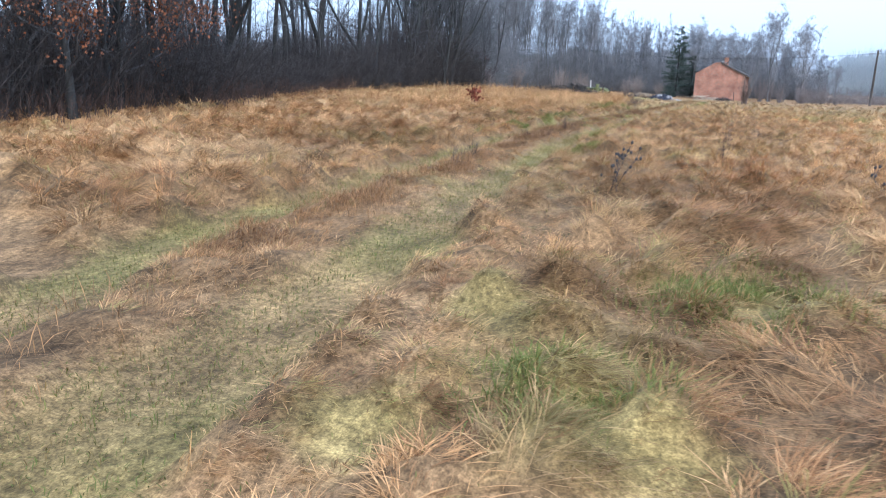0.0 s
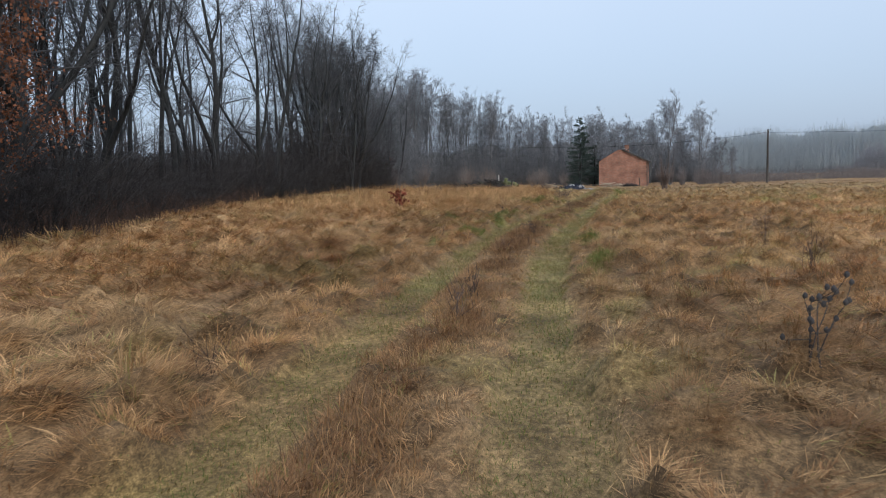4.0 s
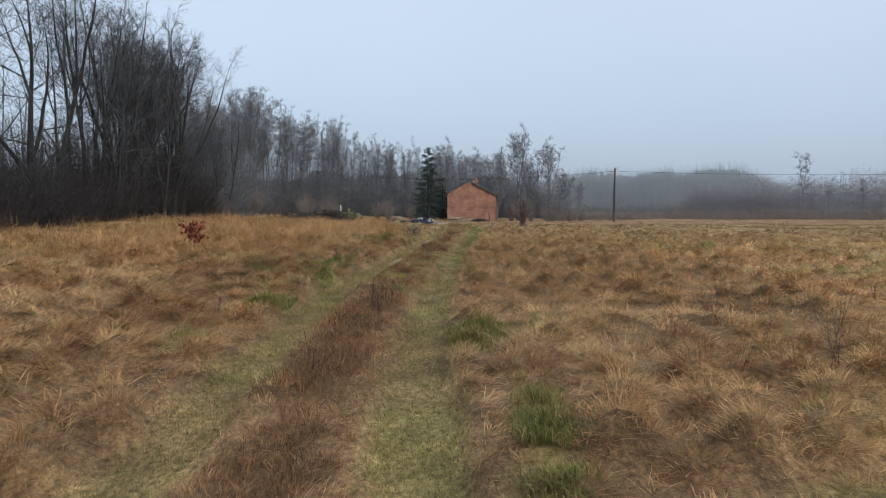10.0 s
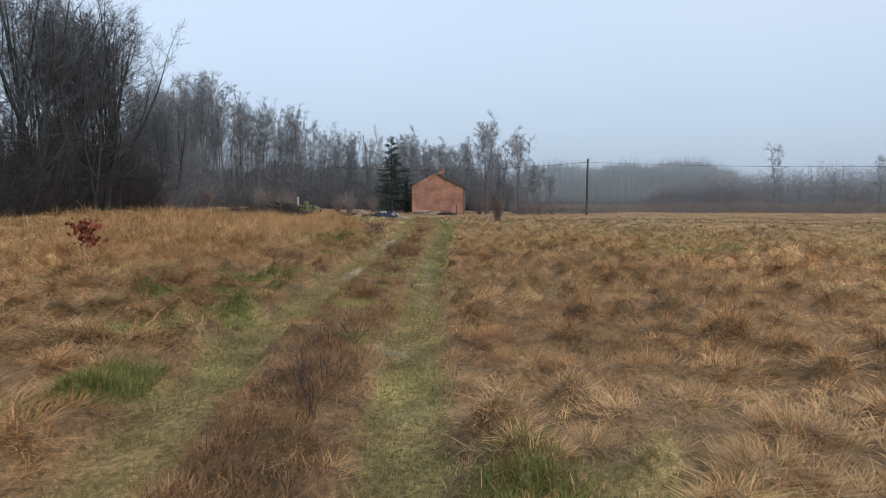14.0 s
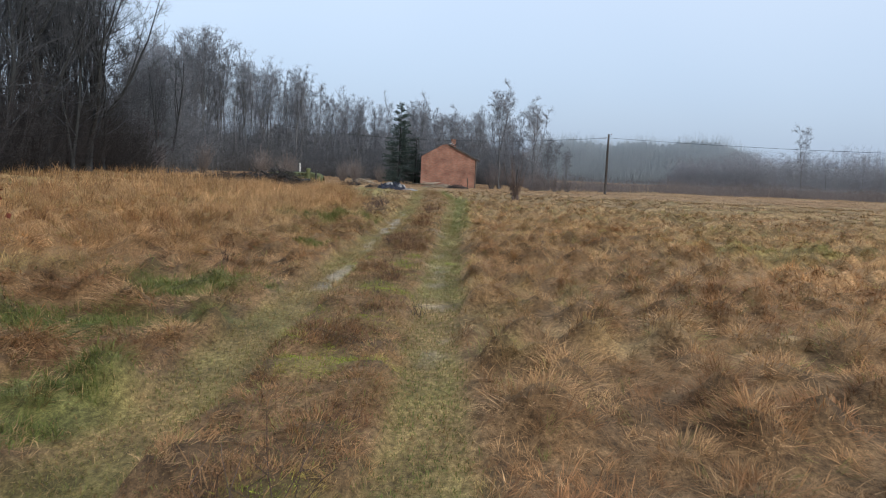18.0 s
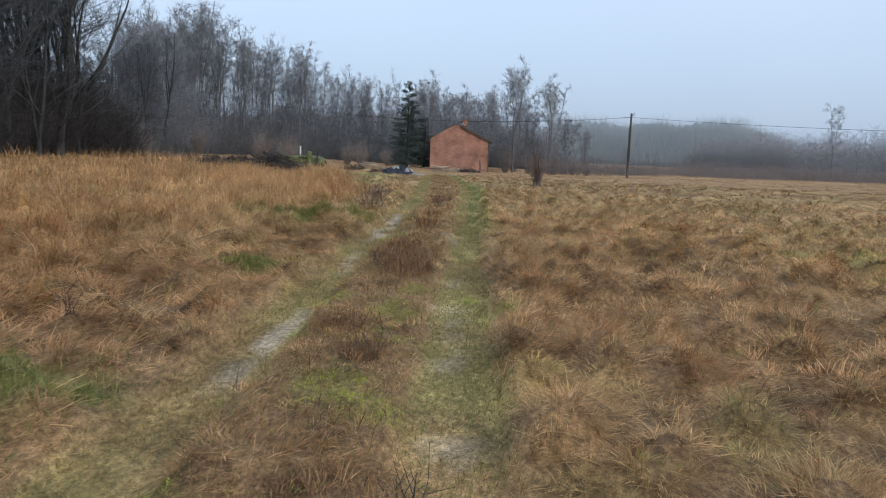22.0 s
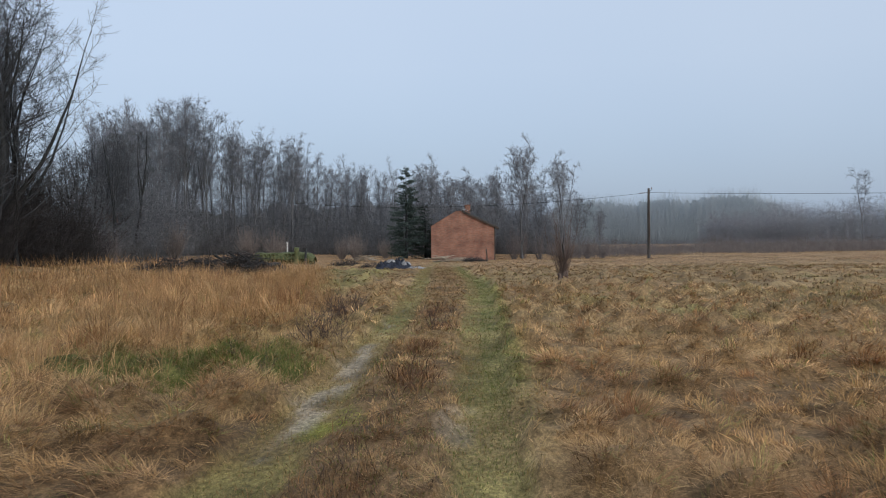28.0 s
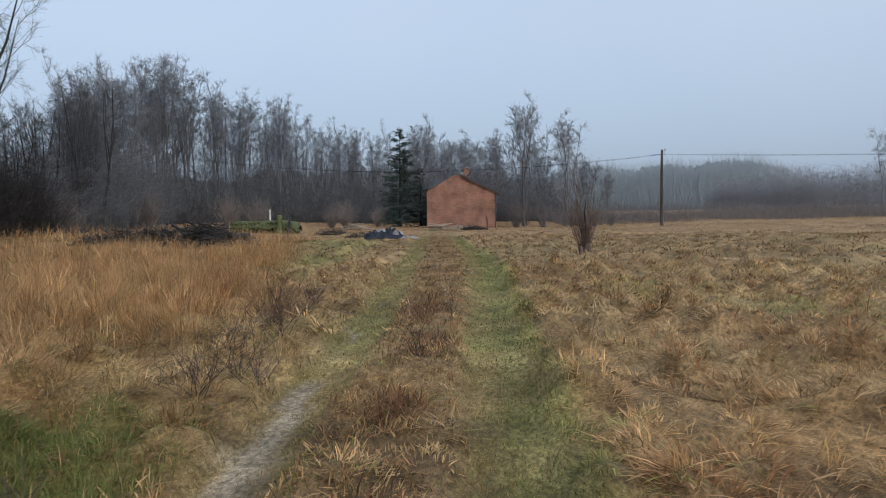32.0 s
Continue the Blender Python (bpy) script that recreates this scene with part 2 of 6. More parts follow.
class Tubes:
    """Collects tapered tubes into one mesh."""

    def __init__(self):
        self.v, self.q, self.t, self.n = [], [], [], 0

    def add(self, pts, radii, sides=5, cap=False):
        pts, radii = np.asarray(pts, float), np.asarray(radii, float)
        tan = np.gradient(pts, axis=0)
        tan /= np.linalg.norm(tan, axis=1)[:, None] + 1e-9
        ref = np.array([1.0, 0, 0]) if abs(tan[0][0]) < 0.8 else np.array([0, 1.0, 0])
        u = np.cross(tan, ref)
        u /= np.linalg.norm(u, axis=1)[:, None] + 1e-9
        w = np.cross(tan, u)
        ang = np.arange(sides) / sides * 2 * math.pi
        ring = pts[:, None] + radii[:, None, None] * (np.cos(ang)[None, :, None] * u[:, None] + np.sin(ang)[None, :, None] * w[:, None])
        k = len(pts)
        self.v.append(ring.reshape(-1, 3))
        i = np.arange(k - 1)[:, None] * sides + np.arange(sides)[None]
        j = np.arange(k - 1)[:, None] * sides + (np.arange(sides)[None] + 1) % sides
        self.q.append((np.stack([i, j, j + sides, i + sides], -1).reshape(-1, 4)) + self.n)
        if cap:
            for b in (0, (k - 1) * sides):
                self.t.append(np.array([[b, b + c, b + c + 1] for c in range(1, sides - 1)]) + self.n)
        self.n += k * sides

    def many(self, a, b, ra, rb, sides=3):
        """Many straight tubes at once, from points a to points b."""
        a, b = np.asarray(a, float), np.asarray(b, float)
        m = len(a)
        d = b - a
        d /= np.linalg.norm(d, axis=1)[:, None] + 1e-9
        ref = np.where(np.abs(d[:, :1]) < 0.8, np.array([[1.0, 0, 0]]), np.array([[0, 1.0, 0]]))
        u = np.cross(d, ref)
        u /= np.linalg.norm(u, axis=1)[:, None] + 1e-9
        w = np.cross(d, u)
        ra, rb = np.broadcast_to(ra, m)[:, None, None], np.broadcast_to(rb, m)[:, None, None]
        ang = np.arange(sides) / sides * 2 * math.pi
        off = np.cos(ang)[None, :, None] * u[:, None] + np.sin(ang)[None, :, None] * w[:, None]
        self.v.append(np.concatenate([a[:, None] + ra * off, b[:, None] + rb * off], 1).reshape(-1, 3))
        s = np.arange(sides)
        base = np.arange(m)[:, None] * 2 * sides
        q = np.stack([base + s, base + (s + 1) % sides, base + (s + 1) % sides + sides, base + s + sides], -1).reshape(-1, 4)
        self.q.append(q + self.n)
        self.n += m * 2 * sides

    def mesh(self, name, smooth=True):
        return mesh_np(name, np.concatenate(self.v), [np.concatenate(self.q)] + ([np.concatenate(self.t)] if self.t else []), smooth)


def box(bm, cx, cy, cz, sx, sy, sz, turn=None):
    """A box with slightly rounded edges."""
    r = bmesh.ops.create_cube(bm, size=1.0)
    m = Matrix.Translation((cx, cy, cz)) @ (turn or Matrix.Identity(4)) @ Matrix.Diagonal((sx, sy, sz, 1))
    bmesh.ops.transform(bm, matrix=m, verts=r["verts"])
    edges = list({e for v in r["verts"] for e in v.link_edges})
    bmesh.ops.bevel(bm, geom=edges, offset=min(sx, sy, sz) * 0.12, segments=1, affect="EDGES")


# ---- materials ----
def material(name, rough=0.85):
    m = bpy.data.materials.new(name)
    m.use_nodes = True
    n, l = m.node_tree.nodes, m.node_tree.links
    b = n["Principled BSDF"]
    b.inputs["Roughness"].default_value = rough
    b.inputs["Specular IOR Level"].default_value = 0.25
    return m, n, l, b


def noisy(name, dark, light, scale=6.0, rough=0.85, bump=0.3, fine=None, stretch=(1, 1, 1), per_object=0.0, per_island=0.0):
    """Two colours mixed by noise at two sizes, with bump; lightness can vary by object or by island."""
    m, n, l, b = material(name, rough)
    tcn, mp = n.new("ShaderNodeTexCoord"), n.new("ShaderNodeMapping")
    mp.inputs["Scale"].default_value = stretch
    l.new(tcn.outputs["Object"], mp.inputs["Vector"])
    big, small = n.new("ShaderNodeTexNoise"), n.new("ShaderNodeTexNoise")
    big.inputs["Scale"].default_value, big.inputs["Detail"].default_value = scale, 4
    small.inputs["Scale"].default_value, small.inputs["Detail"].default_value = fine or scale * 7, 3
    for q in (big, small):
        l.new(mp.outputs["Vector"], q.inputs["Vector"])
    add = n.new("ShaderNodeMath")
    add.operation = "MULTIPLY_ADD"
    l.new(small.outputs["Fac"], add.inputs[0])
    add.inputs[1].default_value = 0.5
    l.new(big.outputs["Fac"], add.inputs[2])
    rampn = n.new("ShaderNodeValToRGB")
    rampn.color_ramp.elements[0].position, rampn.color_ramp.elements[0].color = 0.5, (*dark, 1)
    rampn.color_ramp.elements[1].position, rampn.color_ramp.elements[1].color = 1.0, (*light, 1)
    l.new(add.outputs[0], rampn.inputs["Fac"])
    out = rampn.outputs["Color"]
    if per_object or per_island:
        hsv = n.new("ShaderNodeHueSaturation")
        mr = n.new("ShaderNodeMapRange")
        k = per_object or per_island
        mr.inputs["To Min"].default_value, mr.inputs["To Max"].default_value = 1 - k, 1 + k
        if per_object:
            l.new(n.new("ShaderNodeObjectInfo").outputs["Random"], mr.inputs["Value"])
        else:
            l.new(n.new("ShaderNodeNewGeometry").outputs["Random Per Island"], mr.inputs["Value"])
        l.new(mr.outputs[0], hsv.inputs["Value"])
        l.new(out, hsv.inputs["Color"])
        out = hsv.outputs["Color"]
    l.new(out, b.inputs["Base Color"])
    if bump:
        bp = n.new("ShaderNodeBump")
        bp.inputs["Strength"].default_value, bp.inputs["Distance"].default_value = bump, 0.02
        l.new(add.outputs[0], bp.inputs["Height"])
        l.new(bp.outputs["Normal"], b.inputs["Normal"])
    return m


def tinted(name, rough=0.7, vary=0.3, through_light=0.3):
    """Blades: the colour comes from the plant's own tint, varied from blade to blade."""
    m, n, l, b = material(name, rough)
    at = n.new("ShaderNodeVertexColor")
    at.layer_name = "tint"
    hsv, mr = n.new("ShaderNodeHueSaturation"), n.new("ShaderNodeMapRange")
    mr.inputs["To Min"].default_value, mr.inputs["To Max"].default_value = 1 - vary, 1 + vary
    l.new(n.new("ShaderNodeNewGeometry").outputs["Random Per Island"], mr.inputs["Value"])
    l.new(mr.outputs[0], hsv.inputs["Value"])
    l.new(at.outputs["Color"], hsv.inputs["Color"])
    l.new(hsv.outputs["Color"], b.inputs["Base Color"])
    tr, mx = n.new("ShaderNodeBsdfTranslucent"), n.new("ShaderNodeMixShader")
    l.new(hsv.outputs["Color"], tr.inputs["Color"])
    mx.inputs["Fac"].default_value = through_light
    l.new(b.outputs[0], mx.inputs[1])
    l.new(tr.outputs[0], mx.inputs[2])
    l.new(mx.outputs[0], n["Material Output"].inputs["Surface"])
    return m


def ground_material():
    m, n, l, b = material("meadow_soil", 0.95)
    at = n.new("ShaderNodeVertexColor")
    at.layer_name = "tint"
    tcn = n.new("ShaderNodeTexCoord")
    mix = at.outputs["Color"]
    heights = []
    for size, detail, amount, stretch in ((0.35, 4, 0.35, (1, 1, 1)), (2.5, 5, 0.45, (1, 0.6, 1)), (22, 4, 0.45, (1, 0.6, 1)), (60, 3, 0.35, (0.7, 1, 1)), (150, 2, 0.4, (1, 0.5, 1))):
        mp, no, mr = n.new("ShaderNodeMapping"), n.new("ShaderNodeTexNoise"), n.new("ShaderNodeMapRange")
        mp.inputs["Scale"].default_value = stretch
        mp.inputs["Rotation"].default_value = (0, 0, size)
        no.inputs["Scale"].default_value, no.inputs["Detail"].default_value = size, detail
        l.new(tcn.outputs["Object"], mp.inputs["Vector"])
        l.new(mp.outputs["Vector"], no.inputs["Vector"])
        mr.inputs["From Min"].default_value, mr.inputs["From Max"].default_value = 0.3, 0.7
        mr.inputs["To Min"].default_value, mr.inputs["To Max"].default_value = 1 - amount, 1 + amount * 0.95
        l.new(no.outputs["Fac"], mr.inputs["Value"])
        hsv = n.new("ShaderNodeHueSaturation")
        l.new(mr.outputs[0], hsv.inputs["Value"])
        l.new(mix, hsv.inputs["Color"])
        mix = hsv.outputs["Color"]
        heights.append(no.outputs["Fac"])
    l.new(mix, b.inputs["Base Color"])
    bp = n.new("ShaderNodeBump")
    bp.inputs["Strength"].default_value, bp.inputs["Distance"].default_value = 0.6, 0.03
    l.new(heights[2], bp.inputs["Height"])
    l.new(bp.outputs["Normal"], b.inputs["Normal"])
    return m


def brick_material():
    m, n, l, b = material("old_red_brick", 0.9)
    tcn, mp, br = n.new("ShaderNodeTexCoord"), n.new("ShaderNodeMapping"), n.new("ShaderNodeTexBrick")
    mp.inputs["Rotation"].default_value = (radians(90), 0, 0)
    l.new(tcn.outputs["Object"], mp.inputs["Vector"])
    l.new(mp.outputs["Vector"], br.inputs["Vector"])
    for key, v in (("Scale", 1.0), ("Brick Width", 0.26), ("Row Height", 0.078), ("Mortar Size", 0.010), ("Bias", 0.0)):
        br.inputs[key].default_value = v
    br.inputs["Color1"].default_value = (0.38, 0.185, 0.128, 1)
    br.inputs["Color2"].default_value = (0.28, 0.130, 0.09, 1)
    br.inputs["Mortar"].default_value = (0.27, 0.20, 0.16, 1)
    no, mr, hsv = n.new("ShaderNodeTexNoise"), n.new("ShaderNodeMapRange"), n.new("ShaderNodeHueSaturation")
    no.inputs["Scale"].default_value, no.inputs["Detail"].default_value = 0.9, 6
    l.new(tcn.outputs["Object"], no.inputs["Vector"])
    mr.inputs["From Min"].default_value, mr.inputs["From Max"].default_value = 0.3, 0.7
    mr.inputs["To Min"].default_value, mr.inputs["To Max"].default_value = 0.62, 1.25
    l.new(no.outputs["Fac"], mr.inputs["Value"])
    l.new(mr.outputs[0], hsv.inputs["Value"])
    l.new(br.outputs["Color"], hsv.inputs["Color"])
    l.new(hsv.outputs["Color"], b.inputs["Base Color"])
    bp = n.new("ShaderNodeBump")
    bp.inputs["Strength"].default_value, bp.inputs["Distance"].default_value, bp.invert = 0.6, 0.01, True
    l.new(br.outputs["Fac"], bp.inputs["Height"])
    l.new(bp.outputs["Normal"], b.inputs["Normal"])
    return m


SOIL, BRICK = ground_material(), brick_material()
BLADE = tinted("dry_grass", 0.75, 0.32, 0.22)
BARK = noisy("dark_wet_bark", (0.018, 0.020, 0.021), (0.056, 0.059, 0.060), 5, 0.9, 0.5, stretch=(1, 1, 0.25), per_object=0.3)
TWIG = noisy("dark_twigs", (0.054, 0.059, 0.066), (0.122, 0.128, 0.138), 3, 0.9, 0, per_object=0.3)
# Haze is mixed into the bark and twig colours of the far trees.
HAZEBARK = noisy("haze_tinted_bark", (0.12, 0.124, 0.132), (0.20, 0.202, 0.208), 5, 0.9, 0.3, stretch=(1, 1, 0.3), per_object=0.25)
HAZETWIG = noisy("haze_tinted_twigs", (0.155, 0.166, 0.187), (0.255, 0.268, 0.293), 2, 0.9, 0, per_object=0.25)
# Pale blue here is distance haze laid into the tree-top colour.
HAZETOPS = noisy("haze_tinted_treetops", (0.36, 0.42, 0.468), (0.40, 0.46, 0.508), 0.15, 0.95, 0)
BRUSH = noisy("brown_brushwood", (0.075, 0.055, 0.047), (0.19, 0.14, 0.115), 2, 0.9, 0, per_island=0.4)
THICKET = noisy("dark_thicket", (0.032, 0.031, 0.033), (0.078, 0.072, 0.072), 2, 0.9, 0, per_island=0.4)
REDSTALK = noisy("dead_red_brown_stalks", (0.055, 0.038, 0.034), (0.125, 0.085, 0.07), 2, 0.9, 0, per_island=0.4)
OAKLEAF = noisy("dead_oak_leaves", (0.11, 0.048, 0.028), (0.25, 0.105, 0.052), 3, 0.7, 0, per_island=0.45)
REDLEAF = noisy("dead_russet_leaves", (0.12, 0.03, 0.018), (0.26, 0.07, 0.035), 6, 0.7, 0, per_island=0.4)
# Needle green is lifted slightly towards blue in place of haze.
NEEDLE = noisy("spruce_needles", (0.036, 0.056, 0.052), (0.088, 0.12, 0.104), 4, 0.8, 0, per_island=0.35)
CONE = noisy("alder_cones", (0.09, 0.08, 0.08), (0.17, 0.155, 0.15), 4, 0.9, 0, per_island=0.3)
ROOFING = noisy("weathered_tar_paper", (0.035, 0.033, 0.034), (0.10, 0.095, 0.09), 3, 0.8, 0.5)
DARKWOOD = noisy("dark_weathered_boards", (0.035, 0.028, 0.024), (0.12, 0.10, 0.085), 4, 0.9, 0.4, stretch=(1, 1, 0.2), per_object=0.3)
PALEWOOD = noisy("bleached_planks", (0.22, 0.18, 0.13), (0.50, 0.43, 0.34), 4, 0.85, 0.4, stretch=(0.3, 1, 1), per_object=0.3)
LOGEND = noisy("fresh_cut_wood", (0.36, 0.26, 0.17), (0.58, 0.46, 0.33), 9, 0.85, 0.2)
MOSS = noisy("mossy_logs", (0.05, 0.066, 0.03), (0.155, 0.168, 0.08), 5, 0.95, 0.6, per_object=0.25)
TARP = noisy("dark_blue_tarpaulin", (0.012, 0.014, 0.022), (0.045, 0.052, 0.075), 3, 0.85, 0.3)
SHEET = noisy("dirty_white_plastic", (0.17, 0.17, 0.175), (0.42, 0.42, 0.43), 3, 0.5, 0.3)
ZINC = noisy("dull_zinc", (0.35, 0.36, 0.38), (0.62, 0.64, 0.66), 4, 0.5, 0.2)
POLEWOOD = noisy("tarred_pole_wood", (0.035, 0.031, 0.029), (0.10, 0.086, 0.076), 6, 0.9, 0.4, stretch=(1, 1, 0.1))
WIRE = noisy("black_cable", (0.015, 0.015, 0.016), (0.04, 0.04, 0.04), 20, 0.6, 0)
CERAMIC = noisy("brown_ceramic", (0.10, 0.06, 0.04), (0.2, 0.13, 0.09), 10, 0.3, 0)
WHITEPAINT = noisy("white_painted_wood", (0.6, 0.6, 0.57), (0.82, 0.82, 0.8), 9, 0.6, 0.1)
# Blue-grey haze is painted into the colour of the far wood.
FARBANK = noisy("haze_tinted_far_wood", (0.29, 0.345, 0.39), (0.32, 0.375, 0.42), 0.08, 0.95, 0, fine=0.3, stretch=(1, 1, 0.4))
# The mist over the young wood is put into its colour.
MISTWOOD = noisy("haze_tinted_young_wood", (0.235, 0.244, 0.27), (0.325, 0.33, 0.355), 0.15, 0.95, 0)
# Saplings and scrub of the treeline, haze blended into their colours.
SAPTWIG = noisy("haze_tinted_saplings", (0.115, 0.122, 0.135), (0.20, 0.208, 0.225), 2, 0.9, 0, per_island=0.3)
MIDTHICKET = noisy("haze_tinted_scrub", (0.095, 0.097, 0.104), (0.175, 0.173, 0.178), 1.5, 0.9, 0, per_island=0.35)
# Brushwood paled and greyed in its colour to stand for haze.
HAZEBRUSH = noisy("haze_paled_brushwood", (0.17, 0.148, 0.138), (0.29, 0.255, 0.235), 2, 0.9, 0, per_island=0.3)
HAZESCRUB = noisy("haze_greyed_brushwood", (0.125, 0.112, 0.112), (0.225, 0.20, 0.195), 2, 0.9, 0, per_island=0.35)
# Trees deep in the wood, lightened in colour for haze.
DEEPWOOD = noisy("haze_tinted_deep_wood", (0.10, 0.105, 0.115), (0.19, 0.195, 0.205), 0.25, 0.95, 0, fine=2.0, stretch=(1, 1, 0.15))

# ---- ground: one sheet to the horizon ----
STRAW, TAN, RUSSET = np.array([0.485, 0.313, 0.155]), np.array([0.41, 0.233, 0.102]), np.array([0.235, 0.110, 0.048])
GREEN, MOSSGREEN, SAND = np.array([0.125, 0.168, 0.04]), np.array([0.30, 0.36, 0.04]), np.array([0.33, 0.275, 0.205])
YELLOWGREEN, RIDGEBROWN = np.array([0.22, 0.20, 0.062]), np.array([0.20, 0.105, 0.05])
OLIVE, HUMUS, LITTER = np.array([0.21, 0.165, 0.068]), np.array([0.098, 0.070, 0.050]), np.array([0.155, 0.096, 0.047])


def lerp3(a, b, t):
    return a + (b - a) * np.asarray(t)[:, None]


MOSS_SPOTS = ((1.8, 33.2, 0.24, 0.55), (1.75, 32.2, 0.26, 0.35), (1.68, 30.8, 0.25, 0.4), (1.05, 32.3, 0.16, 0.3), (2.0, 30.4, 0.22, 0.3), (1.08, 33.7, 0.18, 0.35), (1.88, 34.4, 0.14, 0.3), (1.33, 28.4, 0.28, 0.35), (1.28, 29.2, 0.14, 0.25),
              (1.68, 26.8, 0.26, 0.35), (2.13, 24.4, 0.26, 0.28), (1.57, 27.4, 0.24, 0.25), (2.0, 26.9, 0.3, 0.22), (0.9, 40.1, 0.25, 0.5), (2.85, 33.4, 0.14, 0.14), (2.52, 34.4, 0.08, 0.2), (1.94, 28.6, 0.25, 0.3))
VERGE_SPOTS = ((0.27, 25.6, 0.55, 0.6), (0.55, 22.2, 0.28, 0.6), (-0.45, 24.8, 0.55, 0.5), (-0.96, 27.9, 0.7, 0.6), (-0.5, 30.2, 0.9, 0.6), (0.2, 28.5, 0.4, 0.5), (-0.9, 42.5, 1.0, 0.9), (-0.5, 39.7, 0.5, 0.3), (-0.43, 35.5, 0.55, 0.45), (-2.4, 42.3, 0.9, 0.6), (0.6, 19.3, 0.2, 0.5))
FIELD_SPOTS = ((3.57, 20.0, 0.32, 0.6), (4.15, 20.5, 0.3, 0.4), (4.7, 12.2, 0.2, 0.7), (4.13, 16.2, 0.17, 1.1), (5.77, 15.5, 0.45, 0.35), (7.2, 3.6, 0.35, 0.35), (6.38, 2.9, 0.32, 0.3), (6.4, 4.6, 0.4, 0.4), (7.8, 5.6, 0.5, 0.5), (7.4, 3.0, 0.4, 0.3),
               (5.3, 5.7, 0.2, 0.3), (3.32, 27.7, 0.3, 0.5), (9.7, 38.7, 2.2, 1.3), (11, 28, 1.2, 0.8), (14, 33, 1.5, 0.9))


def moss_mask(x, y):
    return spread_spots(x, y, MOSS_SPOTS, 0.5, 302) * sstep(0.3, 0.45, fnoise(x, y, 0.22, 41))


def sand_mask(x, y):
    """Bare grey sand: the wheel line of each rut, where the turf has worn through."""
    mid = np.interp(y, (24, 26, 28, 30.6, 33.5, 36.9, 41.2, 42.7, 45.6, 52), (1.08, 1.04, 1.0, 0.9, 0.78, 0.67, 0.54, 0.56, 0.42, 0.25))
    wide_ = np.interp(y, (25, 28, 30, 31.5, 34, 37, 38.4, 39.8, 41, 43.5, 46, 52), (0.04, 0.06, 0.09, 0.10, 0.13, 0.09, 0.05, 0.07, 0.15, 0.12, 0.07, 0.04))
    worn = np.interp(y, (24, 27, 30, 32, 33.3, 35.5, 37.2, 38.6, 40.6, 44, 47, 54), (0.0, 0.2, 0.3, 0.32, 0.43, 0.44, 0.33, 0.2, 0.62, 0.55, 0.28, 0.0))
    off = np.abs(x - mid - 0.10 * (fnoise(x * 0, y, 0.9, 51) - 0.5))
    left = (1 - sstep(wide_ * 0.75, wide_ * 1.35 + 0.03, off * (0.55 + 0.9 * fnoise(x, y, 0.25, 52)))) * sstep(0.0, 0.18, worn - 0.9 * fnoise(x * 1.6, y * 0.8, 0.8, 53) + 0.12)
    right = spread_spots(x, y, ((2.5, 24.3, 0.2, 0.25), (2.57, 28.0, 0.14, 0.6), (2.5, 30.2, 0.18, 0.3), (2.4, 32.2, 0.18, 0.8), (2.3, 33.6, 0.2, 0.5), (2.25, 35.6, 0.13, 0.6), (2.03, 40.0, 0.14, 0.6)), 0.5, 303)
    return np.maximum(left, 0.6 * right * sstep(0.36, 0.56, fnoise(x, y, 0.35, 54)))


def green_mask(x, y):
    """Where short green grass shows: the ruts, the verge, and patches in the meadow."""
    rut = rut_mask(x, y) * (0.6 + 0.4 * sstep(0.3, 0.6, vnoise(x, y, 1.6, 61)))
    strip = (1 - sstep(0.2, 0.5, np.abs(x - rut_right(y) - 0.22))) * sstep(36, 43, y) * (1 - sstep(62, 72, y))
    patch = sstep(0.68, 0.8, fnoise(x, y, 2.4, 67)) * 0.6
    spots = np.maximum(spread_spots(x, y, VERGE_SPOTS, 0.4, 304), 0.85 * spread_spots(x, y, FIELD_SPOTS, 0.5, 305))
    far = 0.8 * sstep(1.0, 2.5, rut_left(y) - x) * (1 - sstep(5, 9, rut_left(y) - x)) * sstep(54, 60, y) * (1 - sstep(80, 95, y)) * sstep(0.35, 0.6, fnoise(x, y, 3.0, 72))
    return np.clip(np.maximum.reduce([rut, strip, patch, spots, far]), 0, 1)


def field_tint(x, y):
    base = lerp3(np.broadcast_to(TAN, (len(x), 3)), STRAW, sstep(0.35, 0.72, fnoise(x, y, 2.2, 71)))
    base = lerp3(base, RUSSET, 0.34 * sstep(0.52, 0.78, fnoise(x, y, 1.5, 73)))
    base = lerp3(base, OLIVE, 0.45 * sstep(0.55, 0.8, fnoise(x, y, 5.0, 75)))
    base = lerp3(base, np.array([0.25, 0.162, 0.088]), 0.62 * sstep(40, 50, y) * (1 - tall_mask(x, y)))
    base = lerp3(base, GREEN * 1.2, 0.14 * sstep(32, 42, y) * (1 - sstep(70, 95, y)) * (0.5 + 0.8 * vnoise(x, y, 2.8, 78)))
    ridge = ridge_mask(x, y)
    base = lerp3(base, RIDGEBROWN, np.maximum(0.3 * ridge, 0.8 * ridge_weed(x, y)))
    g = green_mask(x, y)
    base = lerp3(base, lerp3(np.broadcast_to(0.6 * GREEN + 0.5 * YELLOWGREEN, (len(x), 3)), 0.9 * OLIVE, 0.6 * sstep(0.35, 0.75, vnoise(x, y, 0.8, 79))), 0.74 * g)
    base = lerp3(base, GREEN * 0.8, 0.8 * spread_spots(x, y, VERGE_SPOTS, 0.4, 304) * (1 - rut_mask(x, y)))
    base = lerp3(base, MOSSGREEN, 0.85 * moss_mask(x, y))
    return base


